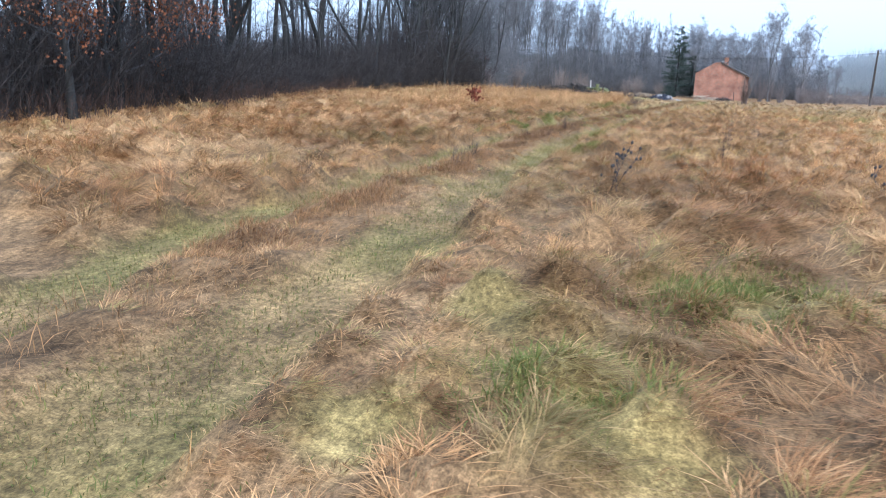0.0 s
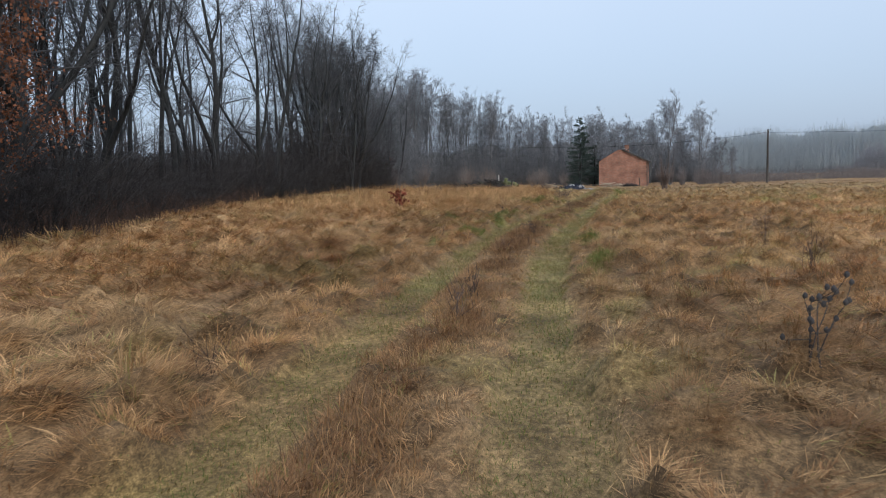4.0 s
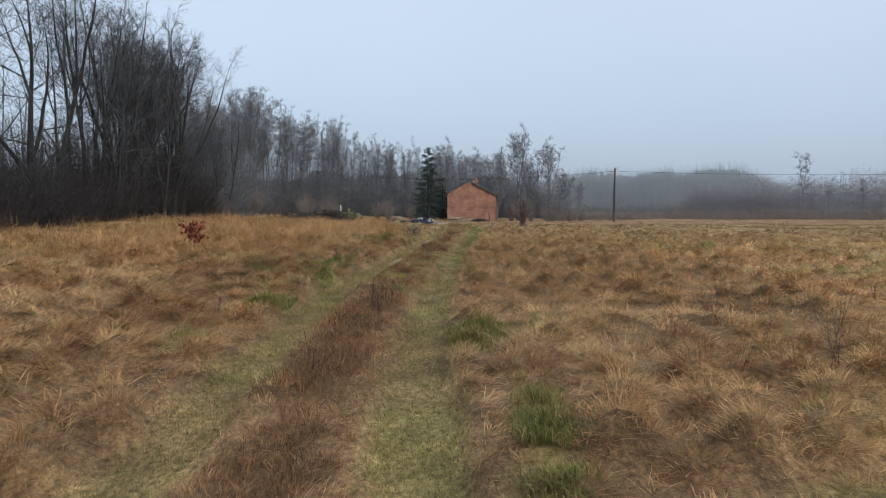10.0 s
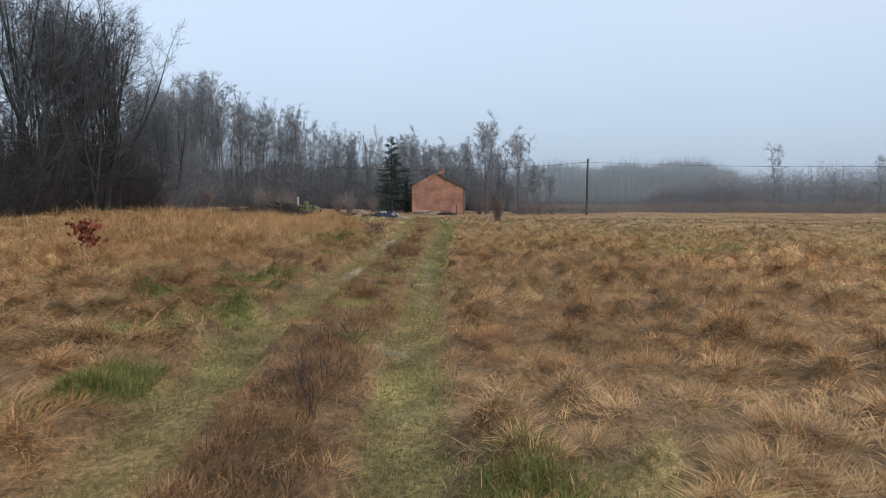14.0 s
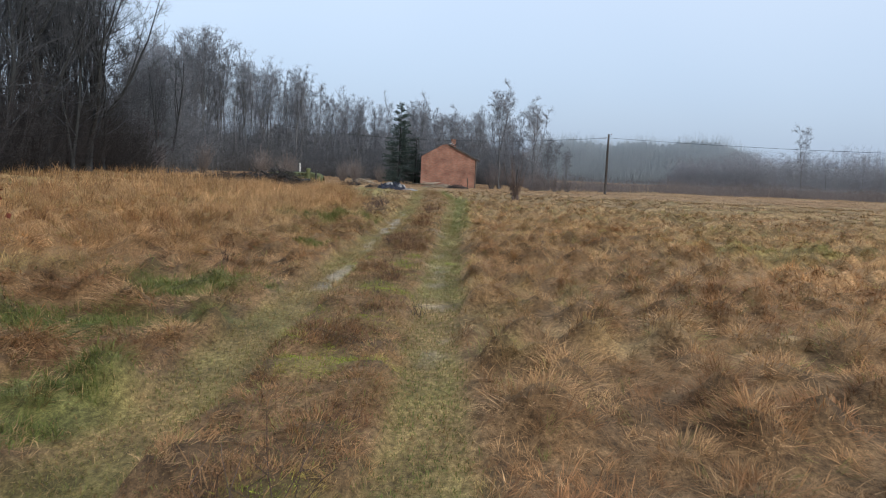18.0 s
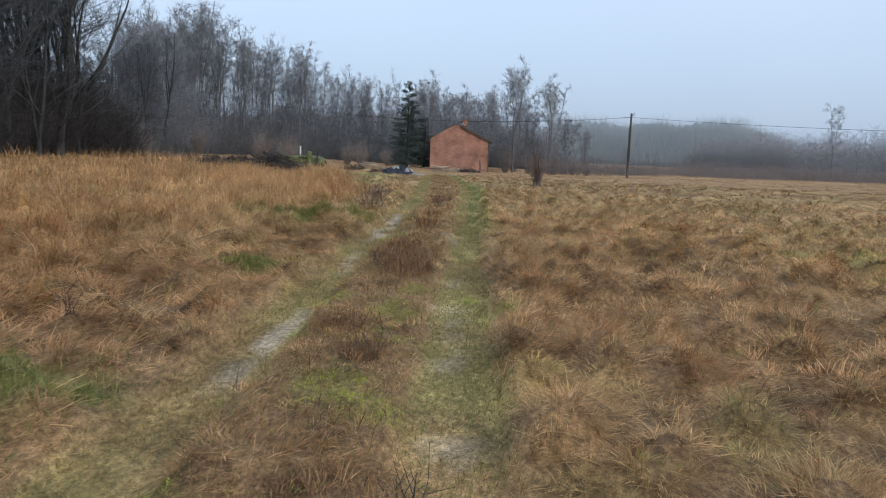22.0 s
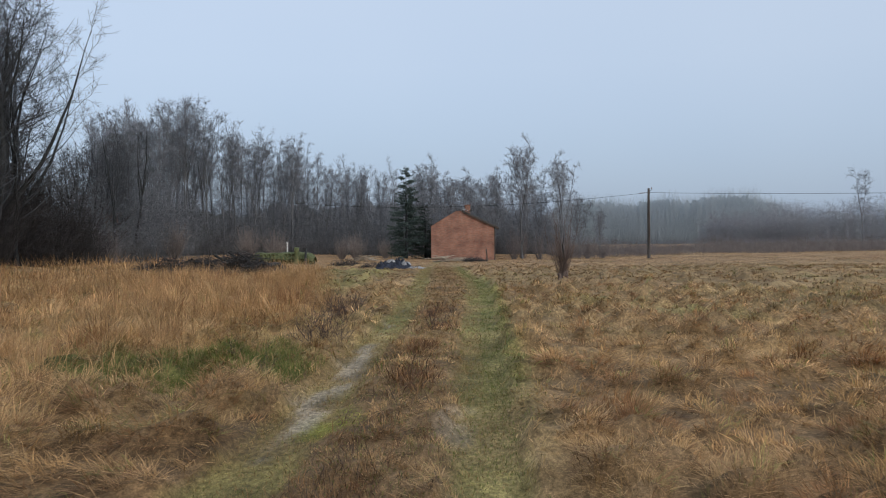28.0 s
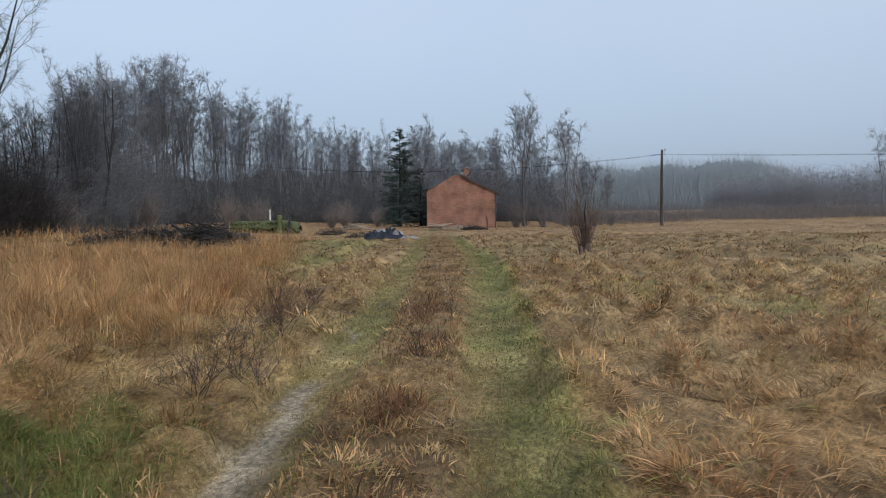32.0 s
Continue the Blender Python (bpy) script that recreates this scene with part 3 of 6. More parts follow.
def stretch_axis(lo, hi, step, far_lo, far_hi, grow=1.16):
    mid = list(np.arange(lo, hi, step))
    up, s = [hi], step
    while up[-1] < far_hi:
        s *= grow
        up.append(up[-1] + s)
    dn, s = [lo], step
    while dn[-1] > far_lo:
        s *= grow
        dn.append(dn[-1] - s)
    return np.array(dn[:0:-1] + mid + up)


gx = stretch_axis(-7, 12, 0.11, -2500, 2500)
gy = stretch_axis(0, 56, 0.16, -2500, 2500)
GX, GY = np.meshgrid(gx, gy)
fx, fy = GX.ravel(), GY.ravel()
gv = np.stack([fx, fy, ground_z(fx, fy)], 1)
nx, ny = len(gx), len(gy)
q = (np.arange(ny - 1)[:, None] * nx + np.arange(nx - 1)[None]).ravel()
ground_mesh = mesh_np("ground", gv, [np.stack([q, q + 1, q + 1 + nx, q + nx], 1)], True)
gt = field_tint(fx, fy)
line_off = np.hypot(fx - np.interp(fy, (0, 6, 14, 38), (7.6, 4.8, 3.5, 2.1)), np.maximum(fy - 38, 0) + np.maximum(-fy, 0))
open_soil = 0.08 + 0.22 * (1 - sstep(12, 30, line_off)) + 0.66 * (1 - sstep(3.0, 9, line_off))
gt = lerp3(gt, LITTER, 0.9 * open_soil * (1 - 0.6 * green_mask(fx, fy)))
gt = lerp3(gt, SAND, 0.74 * sand_mask(fx, fy))
wood_floor = sstep(0, 6, np.interp(fy, (-20, 14, 28, 40, 62, 85, 110), (-8, -10, -14, -18.5, -22, -26, -40)) - fx) * (1 - sstep(150, 220, fy))
gt = lerp3(gt, HUMUS, 0.85 * wood_floor)
paint(ground_mesh, gt)
GZ = gv[:, 2].reshape(ny, nx)


def sheet_z(x, y):
    """The height of the ground sheet itself, between its corners."""
    i, j = np.clip(np.searchsorted(gx, x) - 1, 0, nx - 2), np.clip(np.searchsorted(gy, y) - 1, 0, ny - 2)
    u, w = (x - gx[i]) / (gx[i + 1] - gx[i]), (y - gy[j]) / (gy[j + 1] - gy[j])
    return (GZ[j, i] * (1 - u) + GZ[j, i + 1] * u) * (1 - w) + (GZ[j + 1, i] * (1 - u) + GZ[j + 1, i + 1] * u) * w


solid("ground", ground_mesh, SOIL, "meadow ground with two sandy wheel ruts and dead grass", "ground", "structure")

# ---- trees ----
rng = np.random.default_rng(11)


def wander(p, d, length, segs, bend, lift, rg):
    """Points of a branch that starts at p towards d, strays by bend and turns up by lift."""
    pts, d, step = [np.array(p, float)], np.array(d, float), length / segs
    for _ in range(segs):
        d = d + rg.normal(0, bend, 3) + np.array([0, 0, lift])
        d /= np.linalg.norm(d)
        pts.append(pts[-1] + d * step)
    return np.array(pts)


def bare_tree(seed, height, girth, first=0.3, spread=0.55, limbs=20, subs=6, twigs=5, reach=0.30, stems=1, lift=0.10, fat=1.0, taper=0.75):
    """A leafless tree at the origin: meshes of the trunk and of the crown, and the tips of the twigs."""
    rg = np.random.default_rng(seed)
    trunk, crown, tips = Tubes(), Tubes(), []
    ta, tb = [], []
    for s in range(stems):
        a0 = rg.uniform(0, 6.28)
        lean = 0.03 if stems == 1 else 0.08
        d = np.array([math.cos(a0) * lean, math.sin(a0) * lean, 1.0])
        h = height * (1 if s == 0 else rg.uniform(0.7, 0.95))
        tp = wander((0.18 * math.cos(a0) * (stems > 1), 0.18 * math.sin(a0) * (stems > 1), -0.15), d, h, 11, 0.035, 0.03, rg)
        f = np.linspace(0, 1, len(tp))
        tr = girth * (1 - 0.93 * f ** 0.9) * (1 if s == 0 else 0.8)
        tr[0] *= 1.45
        trunk.add(tp, tr, 7)
        for i in range(limbs):
            u = first + (1 - first) * ((i + rg.uniform(0, 1)) / limbs) ** 0.9
            k = min(u, 0.985) * (len(tp) - 1)
            b = tp[int(k)] + (tp[int(k) + 1] - tp[int(k)]) * (k - int(k))
            az, up = i * 2.4 + rg.uniform(-0.5, 0.5), rg.uniform(0.35, 1.0) / spread * 0.55
            bd = np.array([math.cos(az), math.sin(az), up])
            ln = height * reach * (1.05 - taper * u) * rg.uniform(0.65, 1.2) * (0.6 + 0.4 * min(1, (u - first) * 6 + 0.3))
            r0 = max(0.012, girth * 0.34 * (1.05 - u) * rg.uniform(0.6, 1.1))
            bp = wander(b, bd / np.linalg.norm(bd), ln, 4, 0.13, lift, rg)
            crown.add(bp, np.linspace(r0, 0.008 * fat, 5), 4)
            for j in range(subs):
                v = rg.uniform(0.2, 1.0) * 3.99
                c = bp[int(v)] + (bp[int(v) + 1] - bp[int(v)]) * (v - int(v))
                main = bp[int(v) + 1] - bp[int(v)]
                sd = main / np.linalg.norm(main) + rg.normal(0, 0.55, 3) + np.array([0, 0, 0.15])
                sp = wander(c, sd / np.linalg.norm(sd), ln * rg.uniform(0.25, 0.5), 2, 0.15, 0.08, rg)
                crown.add(sp, (max(0.006 * fat, r0 * 0.35), 0.006 * fat, 0.004 * fat), 3)
                for _ in range(twigs):
                    w = rg.uniform(0.15, 1.0) * 1.99
                    e = sp[int(w)] + (sp[int(w) + 1] - sp[int(w)]) * (w - int(w))
                    td = sd / np.linalg.norm(sd) + rg.normal(0, 0.6, 3) + np.array([0, 0, 0.2])
                    ta.append(e)
                    tb.append(e + td / np.linalg.norm(td) * rg.uniform(0.3, 0.85) * (0.6 + height / 30))
                    tips.append(tb[-1])
    crown.many(np.array(ta), np.array(tb), 0.0055 * fat, 0.003 * fat, 3)
    return trunk.mesh("trunk"), crown.mesh("crown"), np.array(tips)


def grown_tree(seed, height, girth, leaders=3, fork=0.3, limbs=9, subs=5, twigs=5, reach=0.24, tilt=0.45, first=0.28, fat=1.0, bend=0.17, droop=0.0, rise=0.16):
    """A leafless tree with a sinuous trunk that divides into rising leaders, at the origin: trunk, crown, and the tips of the twigs."""
    rg = np.random.default_rng(seed)
    trunk, crown, ta, tb = Tubes(), Tubes(), [], []
    stems = [(wander((0, 0, -0.15), (rg.normal(0, 0.04), rg.normal(0, 0.04), 1.0), height, 12, 0.06, 0.05, rg), girth, 0.0)]
    for k in range(leaders):
        u = fork + (0.68 - fork) * (k + rg.uniform(0, 0.8)) / max(1, leaders)
        i = int(u * 12)
        az = k * 2.4 + rg.uniform(-0.6, 0.6)
        d = np.array([math.cos(az) * tilt, math.sin(az) * tilt, 1.0])
        pts = wander(stems[0][0][i], d / np.linalg.norm(d), height * (1 - i / 12) * rg.uniform(0.75, 0.98), 9, 0.085, rise, rg)
        stems.append((pts, girth * (1 - 0.9 * i / 12) * 0.72, 0.12))
    for pts, g, start in stems:
        n = len(pts)
        f = np.linspace(0, 1, n)
        rad = np.maximum(g * (1 - 0.94 * f ** 0.85), 0.009 * fat)
        if start == 0.0:
            rad[0] *= 1.5
        trunk.add(pts, rad, 7)
        lo = max(first, start) if start == 0.0 else start
        span = np.linalg.norm(pts[-1] - pts[0])
        for i in range(limbs):
            u = min(0.985, lo + (1 - lo) * (i + rg.uniform(0, 1)) / limbs)
            k = u * (n - 1)
            b = pts[int(k)] + (pts[int(k) + 1] - pts[int(k)]) * (k - int(k))
            az, up = i * 2.4 + rg.uniform(-0.6, 0.6), rg.uniform(0.2, 1.1) + 0.6 * u
            bd = np.array([math.cos(az), math.sin(az), up - droop])
            ln = (0.45 * height + 0.55 * span) * reach * (1.12 - 0.72 * u) * rg.uniform(0.6, 1.25)
            r0 = max(0.011 * fat, g * 0.42 * (1.02 - u) * rg.uniform(0.5, 1.0))
            bp = wander(b, bd / np.linalg.norm(bd), ln, 4, bend, 0.07 - droop * 0.2, rg)
            crown.add(bp, np.linspace(r0, 0.007 * fat, 5), 4)
            for j in range(subs):
                v = rg.uniform(0.15, 1.0) * 3.99
                main = bp[int(v) + 1] - bp[int(v)]
                c = bp[int(v)] + main * (v - int(v))
                sd = main / np.linalg.norm(main) + rg.normal(0, 0.8, 3) + np.array([0, 0, 0.1])
                sp = wander(c, sd / np.linalg.norm(sd), ln * rg.uniform(0.25, 0.55), 2, 0.2, 0.05, rg)
                crown.add(sp, (max(0.006 * fat, r0 * 0.35), 0.0055 * fat, 0.004 * fat), 3)
                for _ in range(twigs):
                    w = rg.uniform(0.1, 1.0) * 1.99
                    e = sp[int(w)] + (sp[int(w) + 1] - sp[int(w)]) * (w - int(w))
                    td = sd / np.linalg.norm(sd) + rg.normal(0, 0.95, 3) + np.array([0, 0, 0.1 - droop])
                    ta.append(e)
                    tb.append(e + td / np.linalg.norm(td) * rg.uniform(0.25, 0.7) * (0.55 + height / 32))
    crown.many(np.array(ta), np.array(tb), 0.0052 * fat, 0.003 * fat, 3)
    return trunk.mesh("trunk"), crown.mesh("crown"), np.array(tb)


def plant(kind, x, y, label, category, group, trunk_mat, twig_mat, name):
    ob = thing(name, x, y, gz(x, y), label, category, group)
    part("trunk", kind[0], trunk_mat, ob)
    part("crown", kind[1], twig_mat, ob)
    return ob


def leaves(points, per, size, seed, droop=0.3, spread=0.25):
    """Small bent leaves round the given points: two triangles each, folded along the middle."""
    rg = np.random.default_rng(seed)
    c = np.repeat(points, per, 0)
    m = len(c)
    c = c + rg.normal(0, spread, (m, 3))
    d = rg.normal(0, 1, (m, 3)) + np.array([0, 0, -droop])
    d /= np.linalg.norm(d, axis=1)[:, None]
    s = np.cross(d, rg.normal(0, 1, (m, 3)))
    s /= np.linalg.norm(s, axis=1)[:, None]
    up = np.cross(d, s)
    k = size * rg.uniform(0.6, 1.3, (m, 1))
    v = np.stack([c, c + k * (0.5 * d + 0.42 * s + 0.16 * up), c + k * d, c + k * (0.5 * d - 0.42 * s + 0.16 * up)], 1).reshape(-1, 3)
    b = np.arange(m)[:, None] * 4
    return mesh_np("leaves", v, [np.concatenate([b + [0, 1, 2], b + [0, 2, 3]])])


FOREST_Y = (-30, 0, 14, 22, 30, 40, 50, 62, 72, 84)
FOREST_X = (-9, -8.5, -9.5, -11.5, -14.5, -18.0, -19.8, -21.5, -23.5, -25)


def forest_edge(y):
    return np.interp(y, FOREST_Y, FOREST_X)


# the near wood: slender alders and oaks, bare, with a dark thicket below
near_kinds = [
    grown_tree(101, 16.5, 0.23, 3, 0.28, 12, 5, 6, 0.27, 0.40, 0.20, 1.5),
    grown_tree(102, 15.0, 0.17, 2, 0.40, 14, 5, 6, 0.25, 0.30, 0.25, 1.5),
    grown_tree(103, 18.0, 0.26, 3, 0.35, 12, 5, 6, 0.26, 0.35, 0.25, 1.5),
    grown_tree(104, 12.5, 0.13, 3, 0.10, 8, 5, 5, 0.28, 0.30, 0.18, 1.5),
    grown_tree(105, 15.5, 0.26, 4, 0.16, 11, 6, 6, 0.31, 0.6, 0.12, 1.5),
    grown_tree(106, 17.0, 0.17, 1, 0.45, 13, 5, 5, 0.22, 0.28, 0.30, 1.5),
]
near_things = []
spots = []
for y0 in np.arange(-16, 72, 1.75):
    for row, back in enumerate((0.6, 3.4, 7.0, 11.5)):
        y = y0 + rng.uniform(-1.0, 1.0) + row * 0.7
        x = float(forest_edge(y)) - back - rng.uniform(0, 2.2)
        if rng.uniform() < ((0.0, 0.1, 0.5, 0.7) if y < 38 else (0.42, 0.75, 1.0, 1.0))[row]:
            continue
        spots.append((x, y, row))
for i, (x, y, row) in enumerate(spots):
    k = int(rng.integers(0, 6))
    if row == 0 and rng.uniform() < 0.35:
        k = 4
    sc = rng.uniform(0.8, 1.08) * (0.92 if row == 0 else 1.0)
    m = pose(x, y, gz(x, y), rng.uniform(-2.5, 2.5), rng.uniform(-2.5, 2.5), rng.uniform(0, 360)) @ Matrix.Diagonal((sc, sc, sc, 1))
    if i < 6:
        ob = thing("bare_tree", x, y, gz(x, y), "tall leafless tree with dark wet bark at the wood's edge", "tree", "trees of the near wood")
        part("trunk", near_kinds[i][0], BARK, ob)
        part("crown", near_kinds[i][1], TWIG, ob)
        near_things.append(ob)
        continue
    src = near_things[k]
    ob = copy_thing(src, m)
    ob.scale = (sc, sc, sc)

# the wood's end, where single wide crowns stand out against the sky
for x, y, k, sc, rz in ((-23.0, 70.1, 4, 0.98, 40), (-26.0, 74.5, 4, 0.9, 170), (-24.2, 66.2, 2, 0.86, 300), (-21.2, 62.6, 4, 1.0, 120), (-29, 78, 0, 0.8, 220), (-25.6, 70.5, 4, 0.95, 310), (-22.4, 66.4, 3, 1.05, 15), (-27.5, 72.2, 2, 0.85, 66), (-24.4, 72.6, 3, 1.1, 95), (-21.6, 58.8, 0, 0.95, 200), (-30.5, 74, 4, 0.9, 140), (-26.6, 77.4, 3, 1.0, 250), (-21.9, 68.2, 4, 0.9, 333), (-23.6, 72.0, 4, 0.88, 81), (-20.9, 64.6, 3, 1.05, 280), (-22.2, 70.8, 3, 1.1, 11), (-24.9, 68.4, 0, 0.85, 130), (-25.2, 75.6, 4, 0.8, 205)):
    ob = copy_thing(near_things[k], pose(x, y, gz(x, y), 0, 0, rz))
    ob.scale = (sc, sc, sc)

# trunks further in, given the paler twig colour as haze
deep = Tubes()
n_deep = 280
dy = rng.uniform(-30, 110, n_deep)
dx = np.interp(dy, FOREST_Y + (110,), FOREST_X + (-36,)) - 13 - 32 * rng.uniform(0, 1, n_deep) ** 1.1
dz = ground_z(dx, dy)
top = rng.uniform(7, 14, n_deep)
a = np.stack([dx, dy, dz - 0.1], 1)
b = a + np.stack([rng.normal(0, 0.5, n_deep), rng.normal(0, 0.5, n_deep), top], 1)
knee = a + (b - a) * 0.45 + np.stack([rng.normal(0, 0.35, n_deep), rng.normal(0, 0.35, n_deep), np.zeros(n_deep)], 1)
r_deep = rng.uniform(0.07, 0.16, n_deep)
deep.many(a, knee, r_deep, r_deep * 0.6, 6)
deep.many(knee, b, r_deep * 0.6, 0.015, 6)
for _ in range(11):
    f = rng.uniform(0.25, 1.0, n_deep)[:, None]
    c = np.where(f < 0.45, a + (knee - a) * f / 0.45, knee + (b - knee) * (f - 0.45) / 0.55)
    e = c + np.stack([rng.normal(0, 1.0, n_deep), rng.normal(0, 1.0, n_deep), rng.uniform(0.6, 2.4, n_deep)], 1)
    deep.many(c, e, 0.025, 0.008, 3)
    for _ in range(3):
        s = c + (e - c) * rng.uniform(0.2, 1, n_deep)[:, None]
        deep.many(s, s + np.stack([rng.normal(0, 0.6, n_deep), rng.normal(0, 0.6, n_deep), rng.uniform(0.1, 1.1, n_deep)], 1), 0.011, 0.005, 3)
solid("woodland", deep.mesh("woodland"), TWIG, "crowded bare trunks deep inside the near wood", "woodland", "stuff")

# dark undergrowth along the wood
th = Tubes()
n_th = 17000
ty = rng.uniform(-20, 84, n_th)
tx = np.interp(ty, FOREST_Y + (110,), FOREST_X + (-36,)) + 0.6 - 13 * rng.uniform(0, 1, n_th) ** 1.6
hh = rng.uniform(0.7, 4.0, n_th) * (0.55 + 0.9 * vnoise(tx, ty, 4.0, 5))
a = np.stack([tx, ty, ground_z(tx, ty) - 0.05], 1)
b = a + np.stack([rng.normal(0, 0.42, n_th) * hh, rng.normal(0, 0.42, n_th) * hh, hh * rng.uniform(0.6, 1.0, n_th)], 1)
th.many(a, b, 0.013, 0.006, 3)
for _ in range(4):
    c = a + (b - a) * rng.uniform(0.3, 1, n_th)[:, None]
    th.many(c, c + np.stack([rng.normal(0, 0.42, n_th), rng.normal(0, 0.42, n_th), rng.uniform(-0.15, 0.55, n_th)], 1), 0.009, 0.004, 3)
solid("undergrowth", th.mesh("undergrowth"), THICKET, "dense dark leafless undergrowth beneath the wood", "undergrowth", "stuff")

# dead red-brown stalks before the first trees
rs = Tubes()
n_rs = 2400
ry = rng.uniform(4, 42, n_rs)
rx = forest_edge(ry) + 2.0 - 2.9 * rng.uniform(0, 1, n_rs) ** 0.8 + 1.0 * (vnoise(ry, ry * 0, 3.0, 8) - 0.5)
hh = rng.uniform(0.25, 0.9, n_rs) * (0.5 + 0.9 * vnoise(rx, ry, 1.8, 9))
a = np.stack([rx, ry, ground_z(rx, ry) - 0.03], 1)
b = a + np.stack([rng.normal(0, 0.12, n_rs), rng.normal(0, 0.12, n_rs), hh], 1)
rs.many(a, b, 0.009, 0.004, 3)
for _ in range(3):
    c = a + (b - a) * rng.uniform(0.45, 1, n_rs)[:, None]
    rs.many(c, c + np.stack([rng.normal(0, 0.1, n_rs), rng.normal(0, 0.1, n_rs), rng.uniform(0.03, 0.22, n_rs)], 1), 0.006, 0.004, 3)
solid("dead_stalks", rs.mesh("dead_stalks"), REDSTALK, "band of dead red-brown weed stalks along the wood", "weeds", "stuff")

# oaks that keep their brown leaves
oak_trunk, oak_crown, oak_tips = bare_tree(140, 10.5, 0.11, 0.10, 1.0, 24, 6, 7, 0.36)
leafy = oak_tips[np.random.default_rng(3).uniform(0, 1, len(oak_tips)) < 0.8]
leafy = leafy[leafy[:, 2] < 9.3]
oak_leaf = leaves(leafy, 15, 0.085, 9, 0.5, 0.17)
oak = thing("oak_tree", -8.6, 14.2, gz(-8.6, 14.2), "young oak still holding its dead brown leaves", "tree", "oaks with brown leaves")
part("trunk", oak_trunk, BARK, oak)
part("crown", oak_crown, TWIG, oak)
part("foliage", oak_leaf, OAKLEAF, oak, "dry orange-brown oak leaves")
for x, y, sc, rz in ((-10.4, 17.4, 0.9, 90), (-28.4, 92.5, 0.42, 200), (-9.2, 10.2, 0.95, 160)):
    ob = copy_thing(oak, pose(x, y, gz(x, y), 0, 0, rz))
    ob.scale = (sc, sc, sc)

# the farther treeline, which bends round behind the brick house
mid_kinds = [
    grown_tree(201, 15.0, 0.11, 2, 0.35, 13, 5, 6, 0.17, 0.22, 0.30, 1.55, 0.14),
    grown_tree(202, 13.5, 0.10, 3, 0.20, 10, 5, 6, 0.20, 0.24, 0.25, 1.55, 0.15),
    grown_tree(203, 14.5, 0.10, 2, 0.15, 12, 5, 6, 0.18, 0.20, 0.28, 1.55, 0.14),
]
LINE = ((-34, 83), (-27, 92), (-33, 100), (-37, 110), (-35, 120), (-28, 127), (-20, 131), (-12, 133), (-4, 134), (4, 133), (10, 131))
mid_things = []
ls = np.array(LINE, float)
cum = np.concatenate([[0], np.cumsum(np.hypot(*np.diff(ls, axis=0).T))])
HEIGHTS = ((0, 0.7), (11, 0.68), (23, 0.85), (31, 1.12), (42, 1.28), (50, 1.14), (57, 1.0), (63, 0.93), (69, 0.85), (76, 0.76), (83, 0.7), (101, 0.66))
for row in range(3):
    for s in np.arange(0, cum[-1], 1.15 + 0.25 * row):
        s2 = s + rng.uniform(-0.8, 0.8)
        x, y = float(np.interp(s2, cum, ls[:, 0])), float(np.interp(s2, cum, ls[:, 1]))
        x, y = x - row * 1.4 + rng.uniform(-1, 1), y + row * 3.0 + rng.uniform(-1.2, 1.2)
        sc = float(np.interp(s2, *zip(*HEIGHTS))) * rng.uniform(0.84, 1.06)
        if s2 < 20:
            if row < 2:
                ob = copy_thing(near_things[int(rng.integers(0, 6))], pose(x, y, gz(x, y), 0, 0, rng.uniform(0, 360)))
                ob.scale = (0.85 * sc, 0.85 * sc, 0.85 * sc)
            continue
        if len(mid_things) < 3:
            ob = thing("bare_tree", x, y, gz(x, y), "slender leafless tree in the treeline, mist greyed into its colour", "tree", "trees of the far treeline")
            kind = mid_kinds[len(mid_things)]
            part("trunk", kind[0], HAZEBARK, ob)
            part("crown", kind[1], HAZETWIG, ob)
            if len(mid_things) != 2:
                high = kind[2][kind[2][:, 2] > 6.5]
                part("cone_foliage", leaves(high[::5], 1, 0.085, 230 + len(mid_things), 0.4, 0.10), CONE, ob, "clusters of small dark alder cones")
            mid_things.append(ob)
        else:
            ob = copy_thing(mid_things[int(rng.integers(0, 3))], pose(x, y, gz(x, y), 0, 0, rng.uniform(0, 360)))
        ob.scale = (sc, sc, sc)

# thin stuff that fills the treeline below the crowns
mt = Tubes()
n_mt = 7500
s = rng.uniform(0, cum[-1] + 3, n_mt)
mx, my = np.interp(s, cum, ls[:, 0]) + rng.normal(0, 1.6, n_mt), np.interp(s, cum, ls[:, 1]) + rng.uniform(-3, 10, n_mt)
hh = rng.uniform(0.25, 1.0, n_mt) * np.interp(s, (0, 25, 51, 71, 106), (6.5, 8.0, 9.0, 7.0, 6.0))
a = np.stack([mx, my, ground_z(mx, my) - 0.05], 1)
b = a + np.stack([rng.normal(0, 0.16, n_mt) * hh, rng.normal(0, 0.16, n_mt) * hh, hh], 1)
mt.many(a, b, 0.013, 0.007, 3)
for _ in range(8):
    c = a + (b - a) * rng.uniform(0.2, 1, n_mt)[:, None]
    mt.many(c, c + np.stack([rng.normal(0, 0.75, n_mt), rng.normal(0, 0.75, n_mt), rng.uniform(-0.2, 0.8, n_mt)], 1), 0.013, 0.008, 3)
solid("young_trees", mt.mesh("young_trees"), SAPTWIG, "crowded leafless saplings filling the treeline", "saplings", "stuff")

